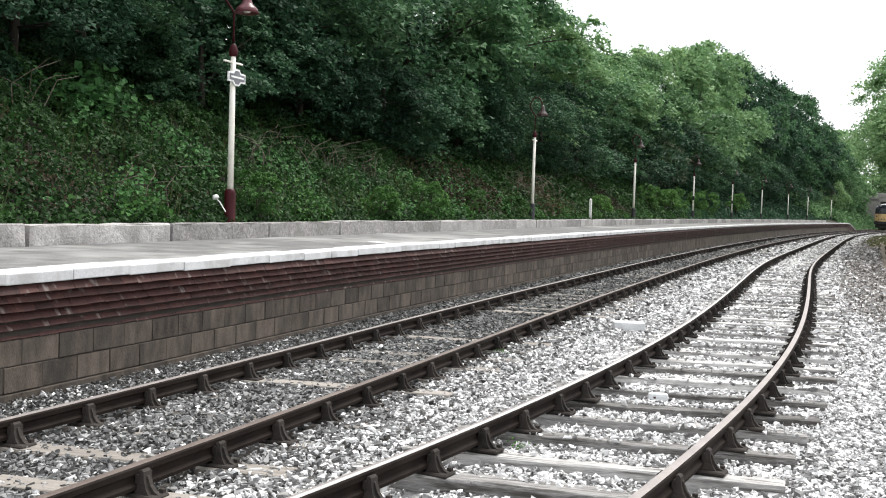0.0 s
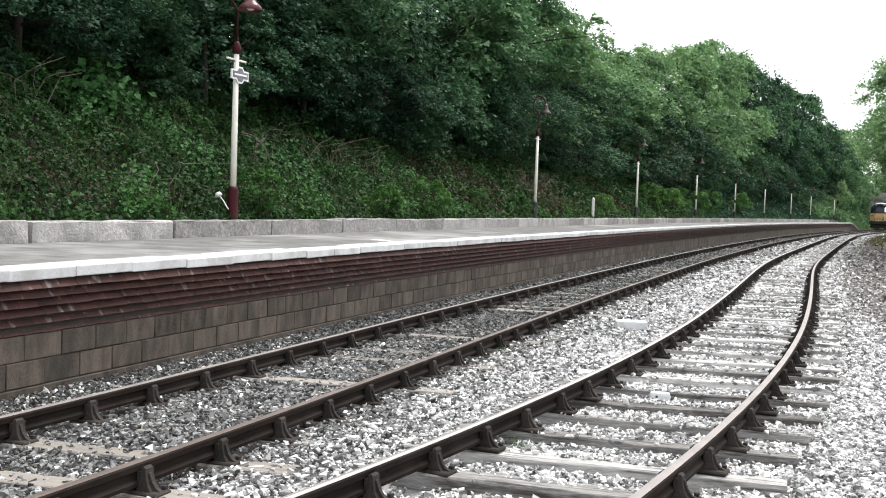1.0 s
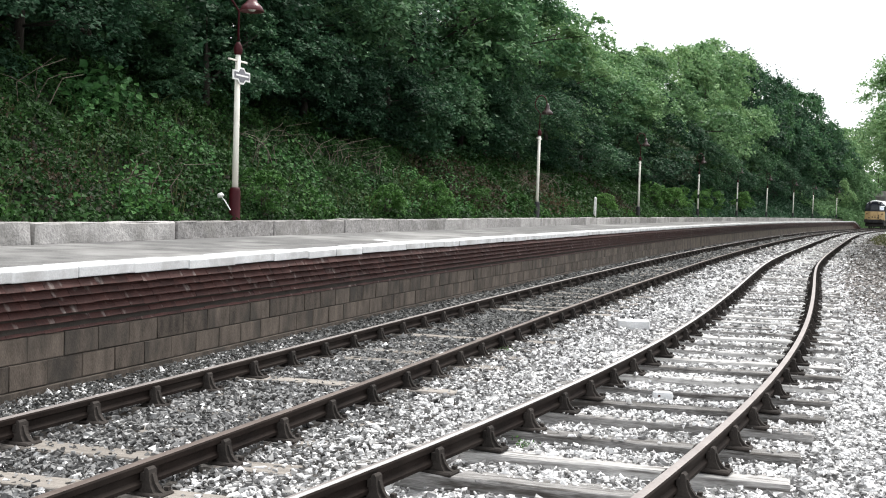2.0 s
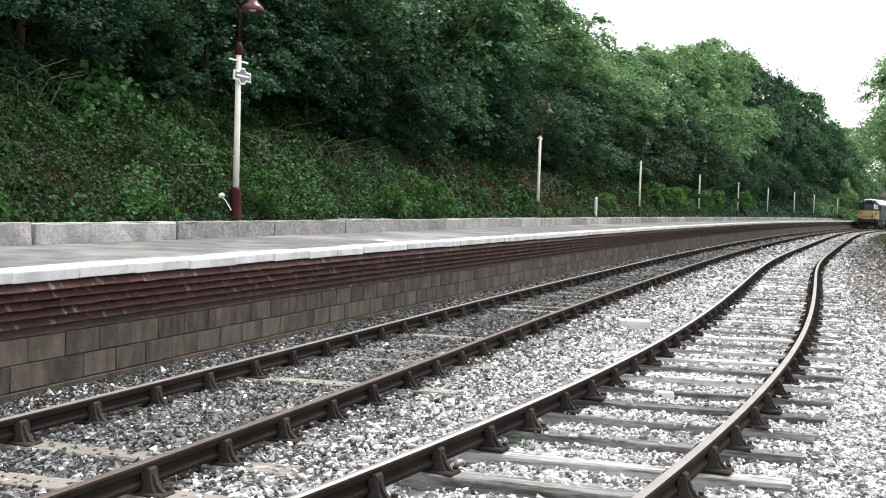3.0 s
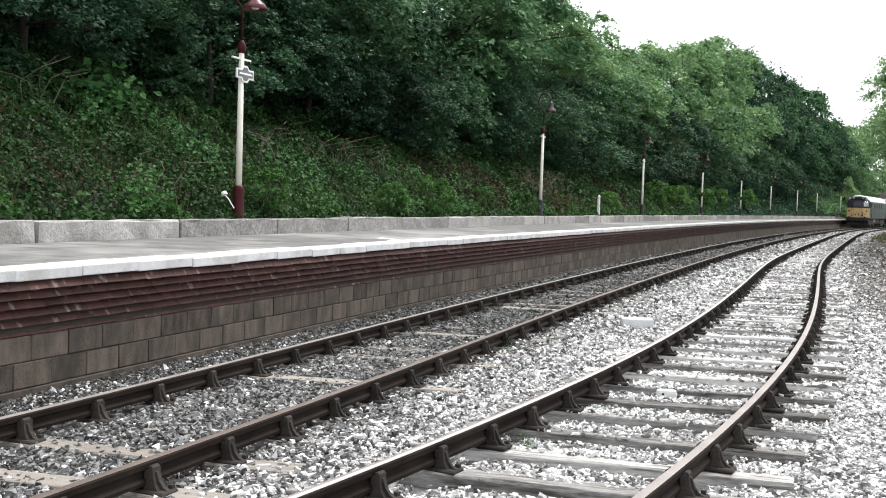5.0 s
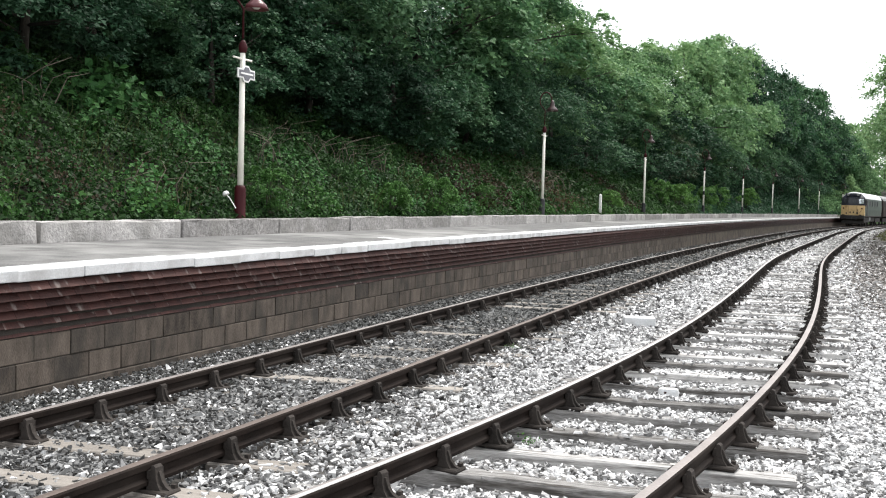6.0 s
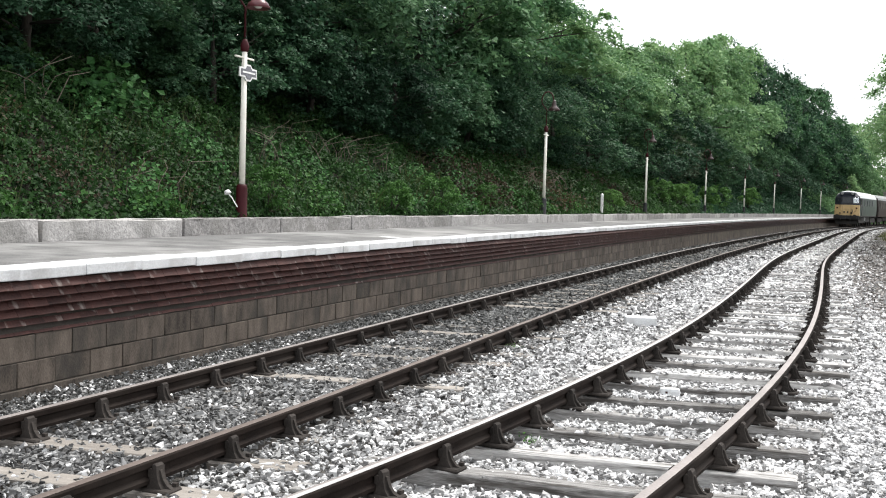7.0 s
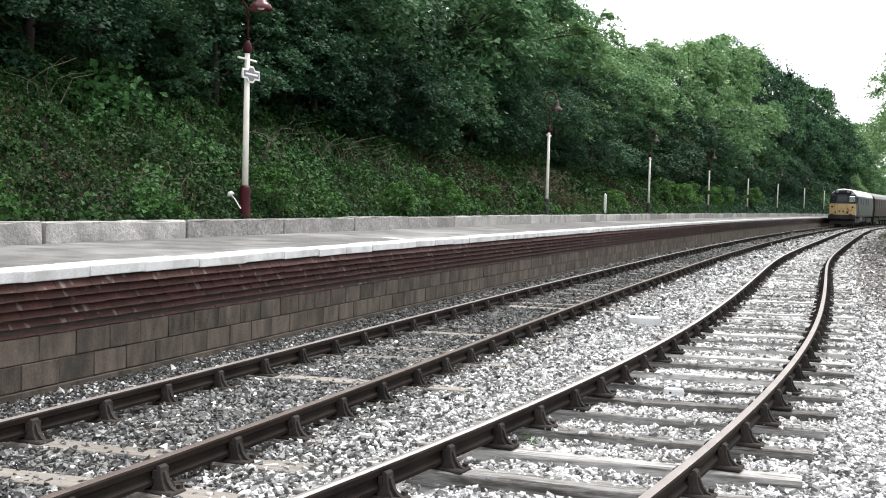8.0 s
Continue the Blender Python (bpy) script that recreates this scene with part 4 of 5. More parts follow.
    # closing the view beyond the curve
    for s, d, g in ((180, -11, 1.7), (188, -14, 2.0), (195, -18, 2.2), (202, -23, 2.3), (210, -28, 2.4), (178, -16, 2.0), (150, -6.5, 0.8), (158, -7, 1.1), (164, -6.5, 1.0), (169, -7.5, 1.3), (184, 0, 1.7), (192, 8, 1.9), (182, 14, 1.9), (230, 0, 2.4), (226, -20, 2.4), (226, 22, 2.4), (186, -7, 1.3), (196, 2, 1.5), (190, -15, 1.6), (205, 10, 1.5), (200, -24, 1.6), (215, 20, 1.6), (215, -8, 1.8), (145, -9, 0.9), (188, 5, 2.2), (206, 6, 2.4), (186, 10, 2.2), (200, 15, 2.4), (212, 28, 2.4)):
        add(rng.integers(10, 12), s, d, 0.5 if abs(d) > 4 else 4.5, g, g * 1.2, LINE1, "distant broadleaf tree closing the cutting", "trees beyond the curve")


plant_trees()


def bank_cover():
    for name, s0, s1, d0, d1, per, leaf, m, label in (
            ("bank_weeds", -4, 24, -9.8, -5.05, 1500, 0.066, M_WEED, "tangled green weeds and ivy on the bank"),
            ("bank_weeds", -6, 30, -14.5, -9.8, 130, 0.17, M_LEAF[0], "dark ivy under the trees"),
            ("bank_weeds", 24, 60, -9.8, -5.05, 420, 0.115, M_WEED, "tangled green weeds and ivy on the bank"),
            # far bank in the deep leaf tone, darkened as shade below the trees
            ("bank_weeds", 60, 150, -9.0, -5.05, 80, 0.22, M_LEAF[0], "tangled green weeds and ivy on the bank")):
        n = int((s1 - s0) * (d1 - d0) * per)
        s, d = rng.uniform(s0, s1, n), rng.uniform(d0, d1, n)
        x, y, _ = LINE1.at(s, d)
        lump = np.array([noise.noise((x[i] * 0.9, y[i] * 0.9, 3.0)) + 0.6 * noise.noise((x[i] * 2.7, y[i] * 2.7, 7.0)) for i in range(n)])
        z = bank(s, d) + np.clip(lump * 0.45 + 0.22, 0.0, 0.8) * np.clip((-5.0 - d) / 1.3, 0.15, 1) + rng.uniform(-0.10, 0.10, n)
        N = rng.normal(size=(n, 3)) * 0.75 + [0.45, -0.25, 0.8]
        me = leaf_mesh(name, np.c_[x, y, z], N, leaf * rng.uniform(0.5, 1.5, n), m, True)
        tagged(new(name, me), label, "weeds", kind="stuff")


bank_cover()


def nettles():
    """Patches of broad blue-green leaves that stand over the weeds."""
    n = 26000
    s, d = rng.uniform(-3, 26, n), rng.uniform(-9.0, -5.1, n)
    gate = np.array([noise.noise((a * 0.7, b * 0.9, 21.0)) for a, b in zip(s, d)])
    keep = gate > 0.24
    s, d, gate = s[keep], d[keep], gate[keep]
    x, y, _ = LINE1.at(s, d)
    P = np.c_[x, y, bank(s, d) + 0.12 + rng.uniform(0.0, 1.0, len(s)) * np.clip(gate * 1.3, 0.1, 0.55)]
    me = leaf_mesh("nettles", P, rng.normal(size=P.shape) * 0.5 + [0.35, -0.35, 0.8], rng.uniform(0.06, 0.115, len(s)), M_NETTLE)
    tagged(new("nettles", me), "blue-green nettles standing over the weeds on the bank", "nettles", kind="stuff")


nettles()


def build_shrub(h, r, clumps, per, leaf, material):
    P, N, C = crown_points(h, r, clumps, per, 0.0, 0.3)
    shrub = tagged(new("shrub"), "bushy light green shrub behind the kerb", "shrub", "shrubs along the kerb")
    child("foliage", leaf_mesh("foliage", P, N, rng.uniform(0.6, 1.2, len(P)) * leaf, material, True), shrub)
    bm = None
    for i in range(7):
        c = C[i]
        bm = tube([(0, 0, -0.1), tuple(c * 0.5), tuple(c)], [0.02, 0.014, 0.006], 5, bm)
    part("stem", bm, M_BARK, shrub)
    return shrub


shrub_kinds = [build_shrub(1.15, 0.62, 90, 90, 0.052, M_SHRUB), build_shrub(1.0, 0.7, 90, 90, 0.055, M_SHRUB)]
spots = [(9.65, 0.55, 0.95), (15.0, 0.5, 0.85), (17.9, 0.5, 1.05), (25.4, 0.42, 0.9), (22.2, 0.7, 0.8), (38.5, 0.7, 1.0), (52, 1.2, 1.6), (56, 1.0, 1.6), (59.5, 1.2, 1.6), (67, 1.0, 1.7), (71, 1.1, 1.8), (84, 1.1, 2.0)]
for i, (s, d, g) in enumerate(spots):
    ob = shrub_kinds[i] if i < 2 else copy_thing(shrub_kinds[i % 2], Matrix.Identity(4))
    x, y, _ = LINE1.at(s, KERB - d)
    ob.matrix_basis = Matrix.Translation((x, y, 1.05 + 0.62 * max(0, d - 0.27))) @ Matrix.Rotation(i * 1.3, 4, "Z") @ Matrix.Diagonal((g * 0.74, g * 0.74, g * 0.9, 1))


def build_brush(s, d, spread, count, seed):
    """Bare arching stems."""
    r = random.Random(seed)
    bm = None
    for i in range(count):
        x, y = r.gauss(0, spread * 0.4), r.gauss(0, spread * 0.5)
        lean, L = r.uniform(0, 6.28), r.uniform(0.6, 1.5)
        pts = []
        for t in (0, 0.25, 0.5, 0.75, 1.0):
            w = L * t * t * r.uniform(0.3, 1.1)
            pts.append((x + math.cos(lean + t) * w + r.gauss(0, 0.05), y + math.sin(lean + t) * w + r.gauss(0, 0.05), L * (t - 0.45 * t * t) - 0.1))
        bm = tube(pts, [0.009, 0.008, 0.006, 0.004, 0.002], 4, bm)
    ob = tagged(new("dead_brush", bm_mesh("dead_brush", bm, M_TWIG)), "tangle of bare brown bramble stems", "brush", "dead brush on the bank", "stuff")
    x, y, _ = LINE1.at(s, d)
    ob.matrix_basis = Matrix.Translation((x, y, float(bank(s, np.array(d))) + 0.15))


for i, (s, d, sp, c) in enumerate(((6.9, -8.0, 0.8, 6), (15.0, -7.0, 1.2, 18), (17.2, -6.8, 0.8, 12), (30, -6.6, 1.8, 60), (11.9, -6.9, 0.8, 14), (6.4, -5.5, 0.4, 6))):
    build_brush(s, d, sp, c, i)


def build_bracken(s, d, spread, n, leaf):
    q = rng.normal(size=(n, 3)) * [spread, spread, 0.16]
    x, y, _ = LINE1.at(s, d)
    P = q + [x, y, 0]
    ss, dd = LINE1.offset(P[:, 0], P[:, 1])
    P[:, 2] += bank(ss, np.minimum(dd, -5.05)) + 0.25
    P = P[dd < -5.15]
    n = len(P)
    me = leaf_mesh("dead_bracken", P, rng.normal(size=(n, 3)) * 0.8 + [0.3, -0.3, 0.6], rng.uniform(0.35, 1.0, n) * leaf, M_BROWN)
    tagged(new("dead_bracken", me), "patch of reddish brown dead bracken", "bracken", kind="stuff")


for s, d, sp, n, leaf in ((22.5, -6.2, 0.9, 1700, 0.14), (25, -6.6, 0.8, 1200, 0.14), (31.5, -6.2, 1.3, 1400, 0.16), (43, -6.5, 1.0, 900, 0.17),
                          (4.7, -5.6, 0.5, 700, 0.07), (5.2, -7.0, 0.5, 350, 0.07), (7.6, -5.9, 0.4, 350, 0.07)):
    build_bracken(s, d, sp, n, leaf)


def verge_cover():
    n = 9000
    s, d = rng.uniform(14, 60, n), rng.uniform(3.3, 9, n)
    x, y, _ = LINE2.at(s, d)
    z = -0.26 + 0.28 * np.clip(d - 3.4, 0, 14) + rng.uniform(0, 0.15, n)
    keep = rng.random(n) < np.clip((s - 12) / 60, 0.1, 0.6)
    P = np.c_[x, y, z][keep]
    me = leaf_mesh("verge_weeds", P, rng.normal(size=P.shape) * 0.8 + [0, -0.2, 0.7], rng.uniform(0.08, 0.2, len(P)), M_BROWN)
    tagged(new("verge_weeds", me), "dry brown weeds on the trackside verge", "weeds", kind="stuff")
    n = 2600
    s, d = rng.uniform(64, 112, n), 2.0 + np.abs(rng.normal(size=n)) * 0.9
    x, y, _ = LINE2.at(s, d)
    P = np.c_[x, y, -0.27 + 0.28 * np.clip(d - 3.4, 0, 14) + rng.uniform(0, 0.10, n)]
    P = P[rng.random(n) < np.clip((s - 60) / 30, 0.05, 0.9)]
    me = leaf_mesh("verge_grass", P, rng.normal(size=P.shape) * 0.7 + [0, -0.4, 0.6], rng.uniform(0.08, 0.2, len(P)), M_STRAW, True)
    tagged(new("verge_grass", me), "yellowish green grass at the foot of the verge", "grass", kind="stuff")
    n = 9000
    s, d = rng.uniform(60, 110, n), rng.uniform(3.8, 9, n)
    x, y, _ = LINE2.at(s, d)
    P = np.c_[x, y, -0.2 + 0.28 * np.clip(d - 3.4, 0, 14) + rng.uniform(0, 0.9, n) * np.clip(d - 3.7, 0.1, 1.5)]
    me = leaf_mesh("verge_bushes", P, rng.normal(size=P.shape) * 0.8 + [0, -0.2, 0.7], rng.uniform(0.15, 0.32, n), M_LEAF[1])
    tagged(new("verge_bushes", me), "low green bushes on the trackside verge", "bushes", kind="stuff")


verge_cover()


def kerbside_plants():
    """Bright broad leaves here and there along the kerb."""
    n = 26000
    s, d = rng.uniform(-2, 70, n), -5.06 - np.abs(rng.normal(size=n)) * 0.35
    gate = np.array([noise.noise((q * 0.55, 4.0, 1.0)) for q in s])
    keep = gate > 0.08
    s, d, gate = s[keep], d[keep], gate[keep]
    x, y, _ = LINE1.at(s, d)
    P = np.c_[x, y, bank(s, d) + rng.uniform(0.0, 1.0, len(s)) * np.clip(gate, 0, 0.5) * 1.3]
    me = leaf_mesh("kerbside_plants", P, rng.normal(size=P.shape) * 0.6 + [0.3, -0.3, 0.8], rng.uniform(0.04, 0.11, len(s)), M_SHRUB)
    tagged(new("kerbside_plants", me), "bright green broad-leaved weeds along the kerb", "weeds", kind="stuff")


kerbside_plants()


def dry_grass():
    """Thin straw-coloured and green stalks through the weeds."""
    n = 4500
    s, d = rng.uniform(-2, 40, n), rng.uniform(-8.5, -5.1, n)
    keep = np.array([noise.noise((a * 0.5, b * 0.5, 9.0)) for a, b in zip(s, d)]) > -0.05
    s, d = s[keep], d[keep]
    n = len(s)
    x, y, _ = LINE1.at(s, d)
    base = np.c_[x, y, bank(s, d) + 0.05]
    L = rng.uniform(0.2, 0.6, (n, 1))
    lean = rng.normal(size=(n, 3)) * [0.35, 0.35, 0.1] + [0.1, -0.05, 1]
    side = np.cross(lean, rng.normal(size=(n, 3)))
    side = side / np.linalg.norm(side, axis=1)[:, None] * 0.006
    mid, tip = base + lean * L * 0.6, base + lean * L + rng.normal(size=(n, 3)) * 0.07 - [0, 0, 0.04]
    V = np.stack([base - side, base + side, mid + side, tip, mid - side], 1).reshape(-1, 3)
    k = np.arange(n)[:, None] * 5
    F = np.concatenate([k + [0, 1, 2], k + [0, 2, 4], k + [4, 2, 3]], 1).reshape(-1, 3)
    tagged(new("dry_grass", fast("dry_grass", V, F, M_STRAW)), "thin dry grass stalks among the weeds", "grass", kind="stuff")


dry_grass()


def build_sapling():
    sap = tagged(new("sapling"), "young tree with large lobed dark green leaves on the bank", "sapling")
    n = 420
    P = rng.normal(size=(n, 3)) * [0.30, 0.30, 0.22]
    child("foliage", leaf_mesh("sapling_foliage", P + [0, 0, 0.5], rng.normal(size=(n, 3)) * 0.4 + [0.3, -0.6, 0.7], rng.uniform(0.10, 0.20, n), M_NETTLE), sap, None, "large lobed leaves")
    part("stem", tube([(0, 0, -0.9), (0.05, 0, -0.2), (0, 0.05, 0.6)], [0.03, 0.022, 0.01], 6), M_BARK, sap)
    x, y, _ = LINE1.at(8.3, -7.9)
    sap.matrix_basis = Matrix.Translation((x, y, 2.72))


build_sapling()


def end_bushes():
    """Scrub past the platform's end and under the far trees."""
    n = 9000
    s, d = rng.uniform(132, 172, n), rng.uniform(-10.5, -2.6, n)
    keep = (s > PLATFORM_END + 7) | (d < -5.2)
    s, d = s[keep], d[keep]
    x, y, _ = LINE1.at(s, d)
    z = np.where(s > PLATFORM_END, -0.3 + 0.5 * np.clip(-2.2 - d, 0, 12), bank(s, d))
    P = np.c_[x, y, z + rng.uniform(0, 1.0, len(s)) * np.clip(-2.6 - d, 0.15, 1.6)]
    me = leaf_mesh("lineside_scrub", P, rng.normal(size=P.shape) * 0.7 + [0, -0.4, 0.7], rng.uniform(0.22, 0.45, len(s)), M_LEAF[2])
    tagged(new("lineside_scrub", me), "bright green scrub past the platform end", "bushes", kind="stuff")


end_bushes()

def ballast_weeds():
    """Small green tufts that grow between the stones."""
    for s, d, g in ((0.18, -0.55, 0.6), (4.6, -2.4, 0.7)):
        n = 46
        x, y, _ = LINE2.at(s, d)
        q = rng.normal(size=(n, 3)) * [0.045, 0.045, 0.02]
        P = q + [x, y, -0.195 + 0.02 * g]
        tuft = tagged(new("weed_tuft", leaf_mesh("weed_tuft", P, rng.normal(size=(n, 3)) * 0.6 + [0, -0.3, 0.6], rng.uniform(0.02, 0.055, n) * g, M_SHRUB)),
                      "small green weed tuft growing in the ballast", "weed", "weeds in the ballast", "stuff")


ballast_weeds()

# ---- bridge beyond the curve ----
bridge = tagged(new("road_bridge"), "grey stone road bridge over the railway in the distance", "bridge")
for d in (-4.6, 8.2):
    part("abutment", box((2.4, 5.0, 5.4), (d, 0, 2.1), 0.05), M_STONEWORK, bridge)
part("deck", box((26, 5.0, 0.7), (1.8, 0, 4.65), 0.05), M_STONEWORK, bridge)
for y in (-2.35, 2.35):
    part("parapet", box((26, 0.35, 0.8), (1.8, y, 5.35), 0.04), M_STONEWORK, bridge)
bridge.matrix_basis = LINE1.m(176, 0, 0)


# ---- the train ----
def wheelset(parent, y, r=0.5):
    ws = child("wheelset", bm_mesh("wheelset", tube([(-0.95, 0, 0), (0.95, 0, 0)], 0.08, 8), M_UNDER), parent, pose(0, y, r))
    for x in (-0.72, 0.72):
        bm = tube([(x - 0.06, 0, 0), (x + 0.06, 0, 0)], r, 20)
        part("wheel", bm, M_UNDER, ws)
    return ws


def body_shell(L, half, z0, z1, roof, mats, nose=0.0):
    """A vehicle body: sides with tumblehome and a domed roof."""
    prof = [(-half + 0.06, z0), (-half, z0 + 0.7), (-half, z0 + 1.1), (-half + 0.07, z1)]
    n = 8
    for i in range(1, n):
        a = math.pi * (1 - i / n)
        prof.append(((half - 0.07) * math.cos(a), z1 + roof * math.sin(a)))
    prof += [(-x, z) for x, z in prof[3::-1]]
    m = len(prof)
    ys = [0.0, 0.12, L - 0.12, L]
    b = bmesh.new()
    rows = []
    for i, y in enumerate(ys):
        k = 0.97 if i in (0, 3) else 1.0
        rows.append([b.verts.new((x * k, y, z0 + (z - z0) * (k if z > z1 else 1))) for x, z in prof])
    for a, c in zip(rows, rows[1:]):
        for j in range(m - 1):
            f = b.faces.new((a[j], c[j], c[j + 1], a[j + 1]))
            f.material_index = 1 if 3 <= j < m - 4 else 0
        b.faces.new((a[m - 1], c[m - 1], c[0], a[0]))
    b.faces.new(rows[0])
    b.faces.new(rows[-1][::-1])
    bmesh.ops.recalc_face_normals(b, faces=b.faces)
    return b


def bogie(parent, y, base, axles):
    bg = part("bogie", box((2.3, base + 1.3, 0.35), (0, y, 0.72), 0.05), M_UNDER, parent, "black bogie")
    for x in (-1.1, 1.1):
        part("side_frame", box((0.12, base + 1.4, 0.45), (x, y, 0.6), 0.05), M_UNDER, bg)
    return [wheelset(parent, y + a) for a in axles]


CAB = [(-1.22, 0.34), (-0.56, 0.0), (0.56, 0.0), (1.22, 0.34)]


def cab_slice(z0, z1, back0, back1, w0=1.0, w1=1.0, deep=0.9):
    """A layer of the cab's three-sided front, leaning back as it rises."""
    b = bmesh.new()
    rows = []
    for z, back, w in ((z0, back0, w0), (z1, back1, w1)):
        rows.append([b.verts.new((x * w, y + back, z)) for x, y in CAB] + [b.verts.new((1.22 * w, deep, z)), b.verts.new((-1.22 * w, deep, z))])
    for i in range(6):
        j = (i + 1) % 6
        b.faces.new((rows[0][i], rows[0][j], rows[1][j], rows[1][i]))
    b.faces.new(rows[0][::-1])
    b.faces.new(rows[1])
    bmesh.ops.recalc_face_normals(b, faces=b.faces)
    bmesh.ops.bevel(b, geom=b.edges, offset=0.02, segments=1, affect="EDGES")
    return b


def build_loco():
    """The front is at y = 0, the body reaches back to y = 17.3 (away from the camera)."""
    loco = tagged(new("diesel_locomotive"), "diesel locomotive with yellow nose, dark windscreen band and pale roof", "locomotive")
    body = body_shell(16.5, 1.25, 1.10, 3.05, 0.72, [M_LOCO, M_ROOF])
    bmesh.ops.translate(body, vec=(0, 0.7, 0), verts=body.verts)
    part("body", body, [M_LOCO, M_ROOF], loco, "grey-green body with pale roof")
    face = part("nose_panel", cab_slice(1.12, 2.28, 0.0, 0.02), M_YELLOW, loco, "yellow warning panel")
    band = part("windscreen_band", cab_slice(2.283, 3.16, 0.02, 0.20, 1.0, 0.96), M_NAVY, loco, "dark blue windscreen surround")
    part("cab_roof", cab_slice(3.163, 3.60, 0.20, 0.45, 0.96, 0.62), M_NAVY, loco, "dark curved cab roof")
    dome = part("headcode_box", box((1.56, 0.62, 0.30), (0, 0.46, 3.46), 0.09, seg=2), M_NAVY, loco, "dark headcode box over the cab")
    for x in (-0.52, 0.52):
        part("headcode_light", lathe([(0.15, 0), (0.15, 0.03), (0.10, 0.05)], 14), M_ROOF2, dome, "pale headcode lamp").matrix_basis = pose(x, 0.15, 3.47, 90)
    lean = math.degrees(math.atan2(0.18, 0.88))
    for x, y, yaw, w, glass in ((-0.86, 0.235, 27.3, 0.56, M_GLASS), (0, 0.085, 0, 0.88, M_GLASS), (0.86, 0.235, -27.3, 0.56, M_PANE)):
        # local -y of each pane looks out through the front
        at = pose(x, y, 2.74) @ Matrix.Rotation(math.radians(-yaw), 4, "Z") @ Matrix.Rotation(math.radians(-lean), 4, "X")
        rim = part("window_frame", box((w + 0.09, 0.03, 0.66), (0, 0, 0), 0.01), M_BLACK, band)
        rim.matrix_basis = at
        part("windscreen", box((w, 0.02, 0.56), (0, -0.022, 0), 0.006), glass, rim, "windscreen pane")
        part("wiper", tube([(0.18, -0.045, -0.28), (-0.02, -0.045, 0.12)], 0.012, 5), M_BLACK, rim)
    for x in (-0.42, 0.42):
        part("gangway_seam", box((0.03, 0.02, 1.05), (x, -0.004, 1.70), 0.004), M_STAINED, face, "dark seam of the nose door")
    for x in (-0.95, 0.95):
        part("tail_lamp", lathe([(0.09, 0), (0.09, 0.05), (0.05, 0.07)], 12), M_MAROON, face).matrix_basis = pose(x, 0.19, 1.95, 90)
    for x, z in ((-0.62, 1.42), (-0.22, 1.52), (0.12, 1.52), (0.48, 1.45)):
        part("lamp_bracket", box((0.13, 0.08, 0.17), (x, -0.02, z), 0.015), M_BLACK, face)
    part("jumper_cable", tube([(0.52, -0.03, 1.85), (0.60, -0.09, 1.6), (0.55, -0.07, 1.3)], 0.04, 6), M_BLACK, face)
    part("hand_rail", tube([(0.72, 0.02, 1.5), (0.95, 0.12, 1.75)], 0.02, 6), M_BLACK, face)
    beam = part("buffer_beam", box((2.5, 0.5, 0.42), (0, 0.12, 0.98), 0.03), M_BLACK, loco)
    for x in (-0.87, 0.87):
        b = part("buffer", tube([(x, -0.1, 1.05), (x, -0.45, 1.05)], 0.11, 12), M_UNDER, beam)
        part("buffer_head", tube([(x, -0.45, 1.05), (x, -0.50, 1.05)], 0.23, 16), M_UNDER, b)
    part("coupling", tube([(0, -0.12, 1.0), (0, -0.35, 0.8), (0, -0.25, 0.55)], 0.05, 6), M_UNDER, beam)
    for x in (-0.5, 0.45):
        part("brake_hose", tube([(x, -0.12, 0.95), (x, -0.35, 0.7), (x, -0.2, 0.45)], 0.03, 6), M_UNDER, beam)
    part("snow_plough", box((2.2, 0.12, 0.35), (0, 0.05, 0.42), 0.03), M_UNDER, loco)
    for side in (-1, 1):
        x = side * 1.255
        part("cab_side", box((0.03, 1.5, 0.86), (x, 1.45, 2.60), 0.01), M_NAVY, loco, "dark cab side")
        part("side_window", box((0.03, 0.75, 0.60), (x + side * 0.012, 1.35, 2.64), 0.01), M_GLASS, loco)
        part("cab_door", box((0.03, 0.62, 1.80), (x, 2.65, 2.10), 0.01), M_NAVY, loco)
        for y in (5.2, 7.6, 10.0, 12.4):
            part("body_grille", box((0.03, 0.95, 0.62), (x, y, 2.55), 0.01), M_NAVY, loco)
        part("solebar", box((0.05, 16.0, 0.14), (side * 1.23, 8.9, 1.08), 0.01), M_UNDER, loco)
        part("fuel_tank", box((0.6, 4.2, 0.55), (side * 0.85, 8.6, 0.72), 0.08), M_UNDER, loco)
        part("battery_box", box((0.5, 1.1, 0.4), (side * 0.95, 5.75, 0.80), 0.04), M_ROOF2, loco, "grey equipment box")
    wheels = bogie(loco, 3.3, 3.9, (-2.0, 0, 2.0)) + bogie(loco, 13.9, 3.9, (-2.0, 0, 2.0))
    return loco, wheels


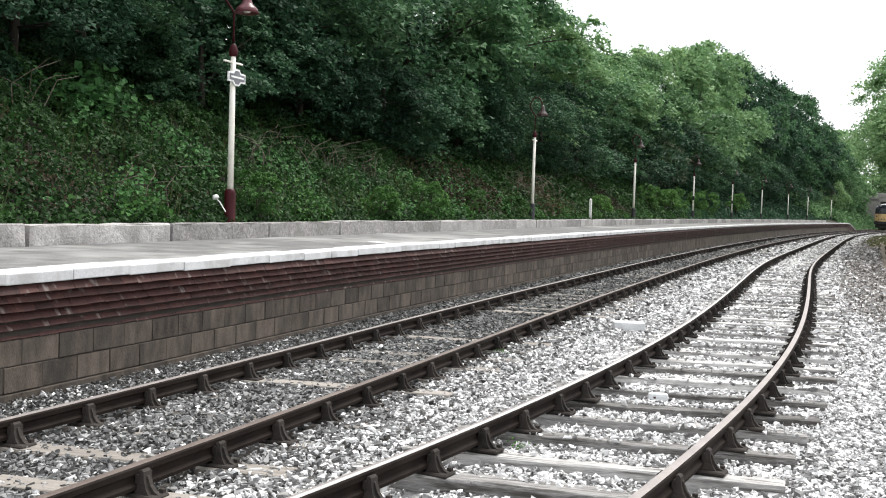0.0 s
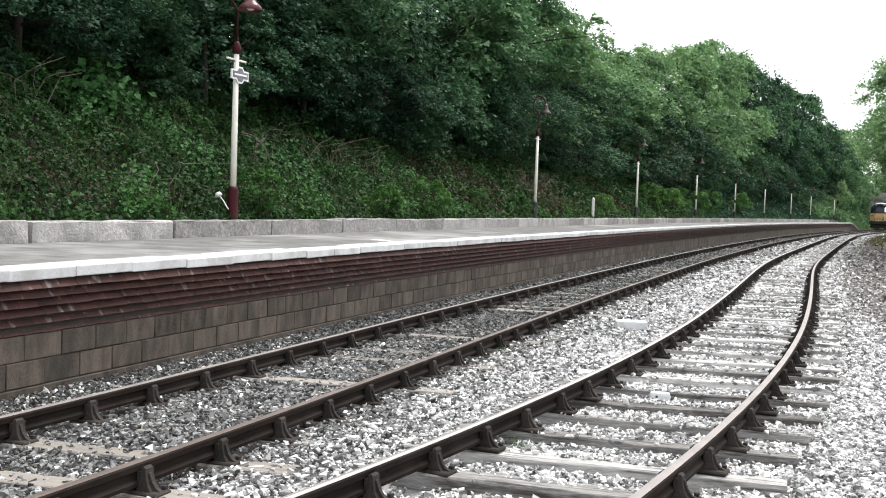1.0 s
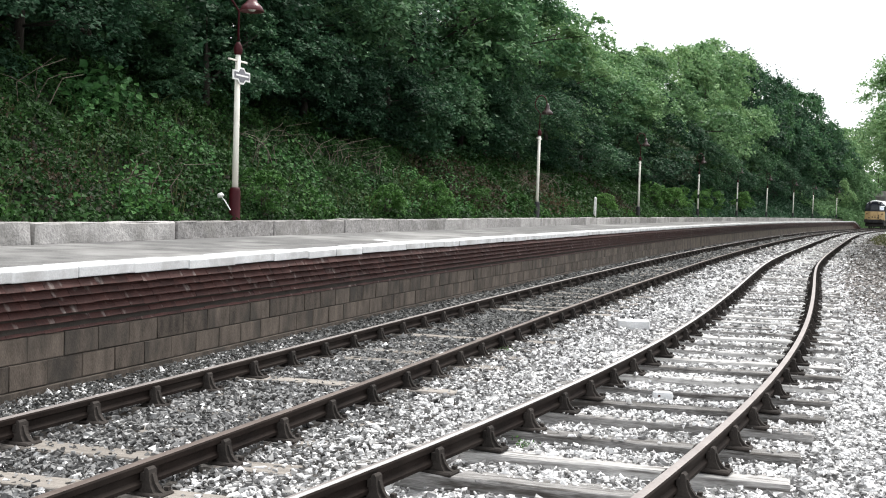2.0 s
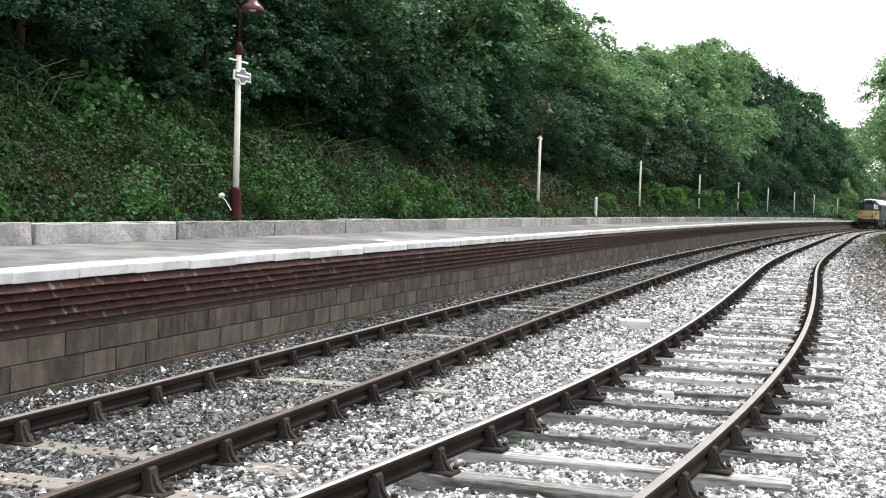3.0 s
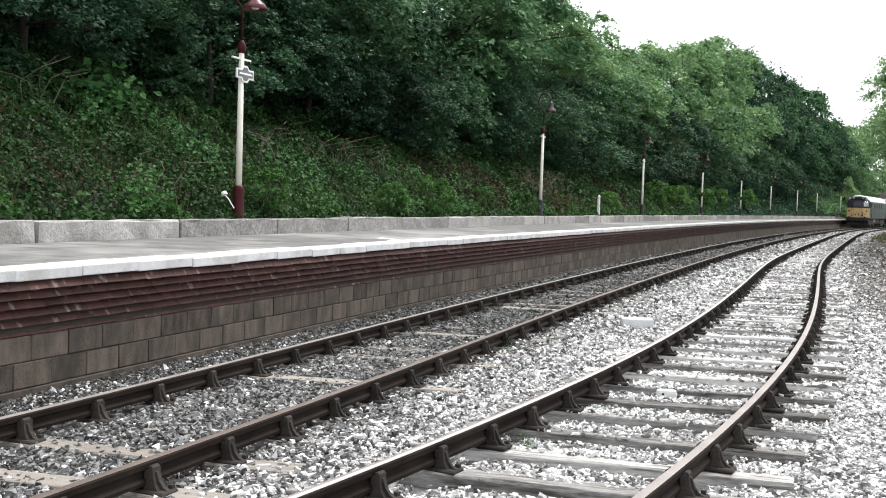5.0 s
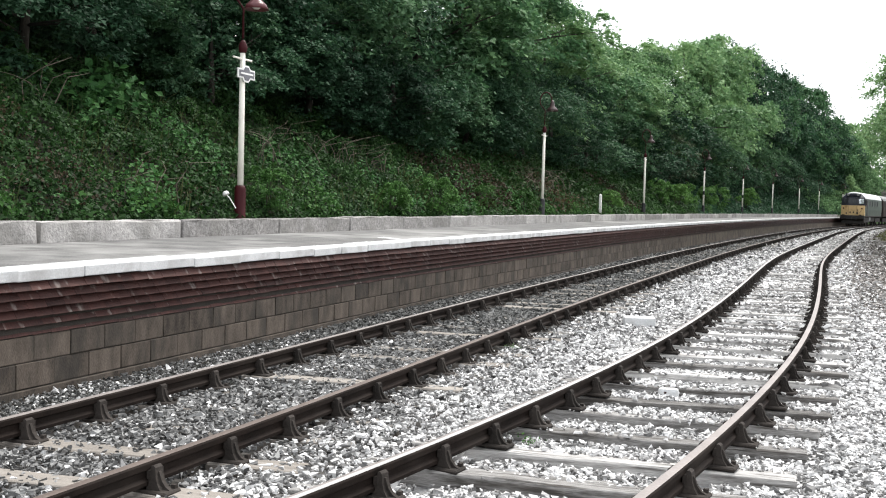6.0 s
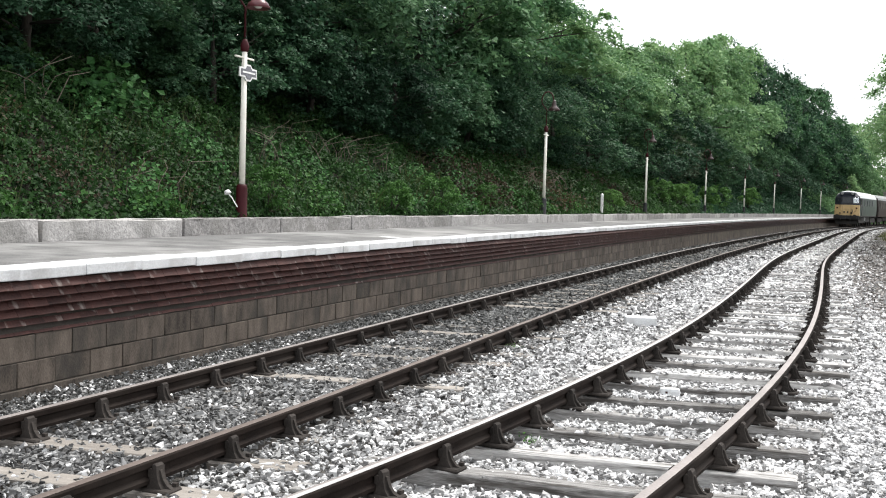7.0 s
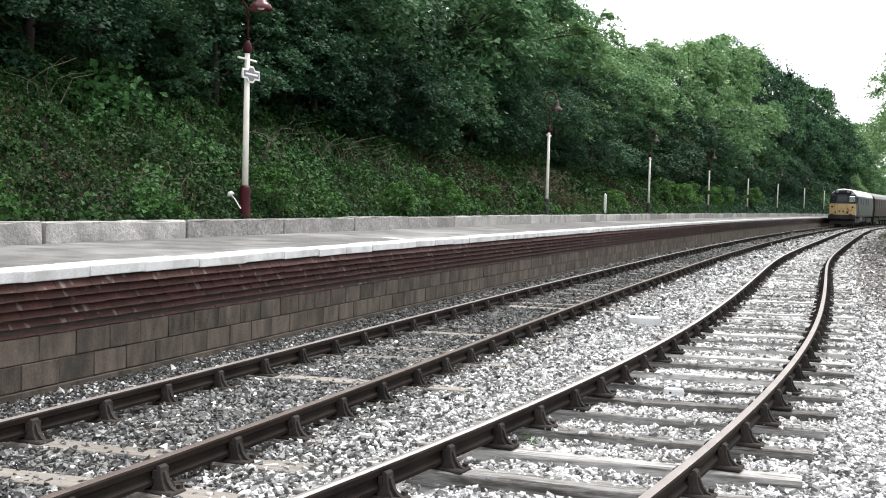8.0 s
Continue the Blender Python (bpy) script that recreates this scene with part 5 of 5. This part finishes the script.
def build_coach():
    coach = tagged(new("passenger_coach"), "dark maroon passenger coach with a row of windows and grey roof", "railway carriage", "coaches behind the locomotive")
    part("body", body_shell(19.6, 1.36, 1.05, 3.05, 0.68, [M_COACH, M_ROOF2]), [M_COACH, M_ROOF2], coach, "maroon body with grey roof")
    for side in (-1, 1):
        x = side * 1.362
        for i in range(8):
            w = part("window", box((0.03, 1.25, 0.78), (x, 2.3 + i * 2.14, 2.45), 0.01), M_COACHGLASS, coach)
            part("vent", box((0.035, 1.2, 0.03), (x, 2.3 + i * 2.14, 2.70), 0.005), M_COACH, w)
        for y in (0.75, 18.85):
            part("door", box((0.02, 0.7, 1.85), (x, y, 2.05), 0.008), M_COACH, coach)
    part("gangway", box((1.1, 0.5, 2.1), (0, -0.25, 2.1), 0.05), M_BLACK, coach)
    part("underframe", box((2.2, 7.5, 0.45), (0, 9.8, 0.78), 0.08), M_UNDER, coach)
    wheels = bogie(coach, 2.9, 2.6, (-1.3, 1.3)) + bogie(coach, 16.7, 2.6, (-1.3, 1.3))
    return coach, wheels


TRAIN = [(0.0, 155.4), (1.0, 148.2), (2.0, 141.2), (3.0, 134.3), (4.0, 127.8), (5.0, 121.6), (6.0, 115.2), (7.0, 108.3), (8.0, 101.2)]


def front_at(t):
    return float(np.interp(t, [q[0] for q in TRAIN], [q[1] for q in TRAIN]))


def vehicle_pose(s, a, b):
    """A vehicle whose front end is at s, carried at a and b behind it."""
    xa, ya, _ = LINE1.at(s + a)
    xb, yb, _ = LINE1.at(s + b)
    ang = math.atan2(xb - xa, yb - ya)
    m = Matrix.Translation((xa, ya, 0.0)) @ Matrix.Rotation(-ang, 4, "Z")
    return m @ Matrix.Translation((0, -a, 0))


locomotive, loco_wheels = build_loco()
first_coach, _ = build_coach()
coaches = [first_coach] + [copy_thing(first_coach, Matrix.Identity(4)) for i in range(3)]


def motions():
    times = [t / 2 for t in range(17)]
    walk(locomotive, [(t, vehicle_pose(front_at(t), 3.3, 13.9)) for t in times])
    for i, c in enumerate(coaches):
        back = 18.1 + i * 20.3
        walk(c, [(t, vehicle_pose(front_at(t) + back, 2.9, 16.7)) for t in times])
    fine = [k / 15 for k in range(121)]
    sets = [o for v in (locomotive, *coaches) for o in v.children if o.name.startswith("wheelset")]
    for o in sets:
        y = o.matrix_basis.translation.y
        walk(o, [(t, Matrix.Translation((0, y, 0.5)) @ Matrix.Rotation((front_at(0) - front_at(t)) / 0.5, 4, "X")) for t in fine])


motions()
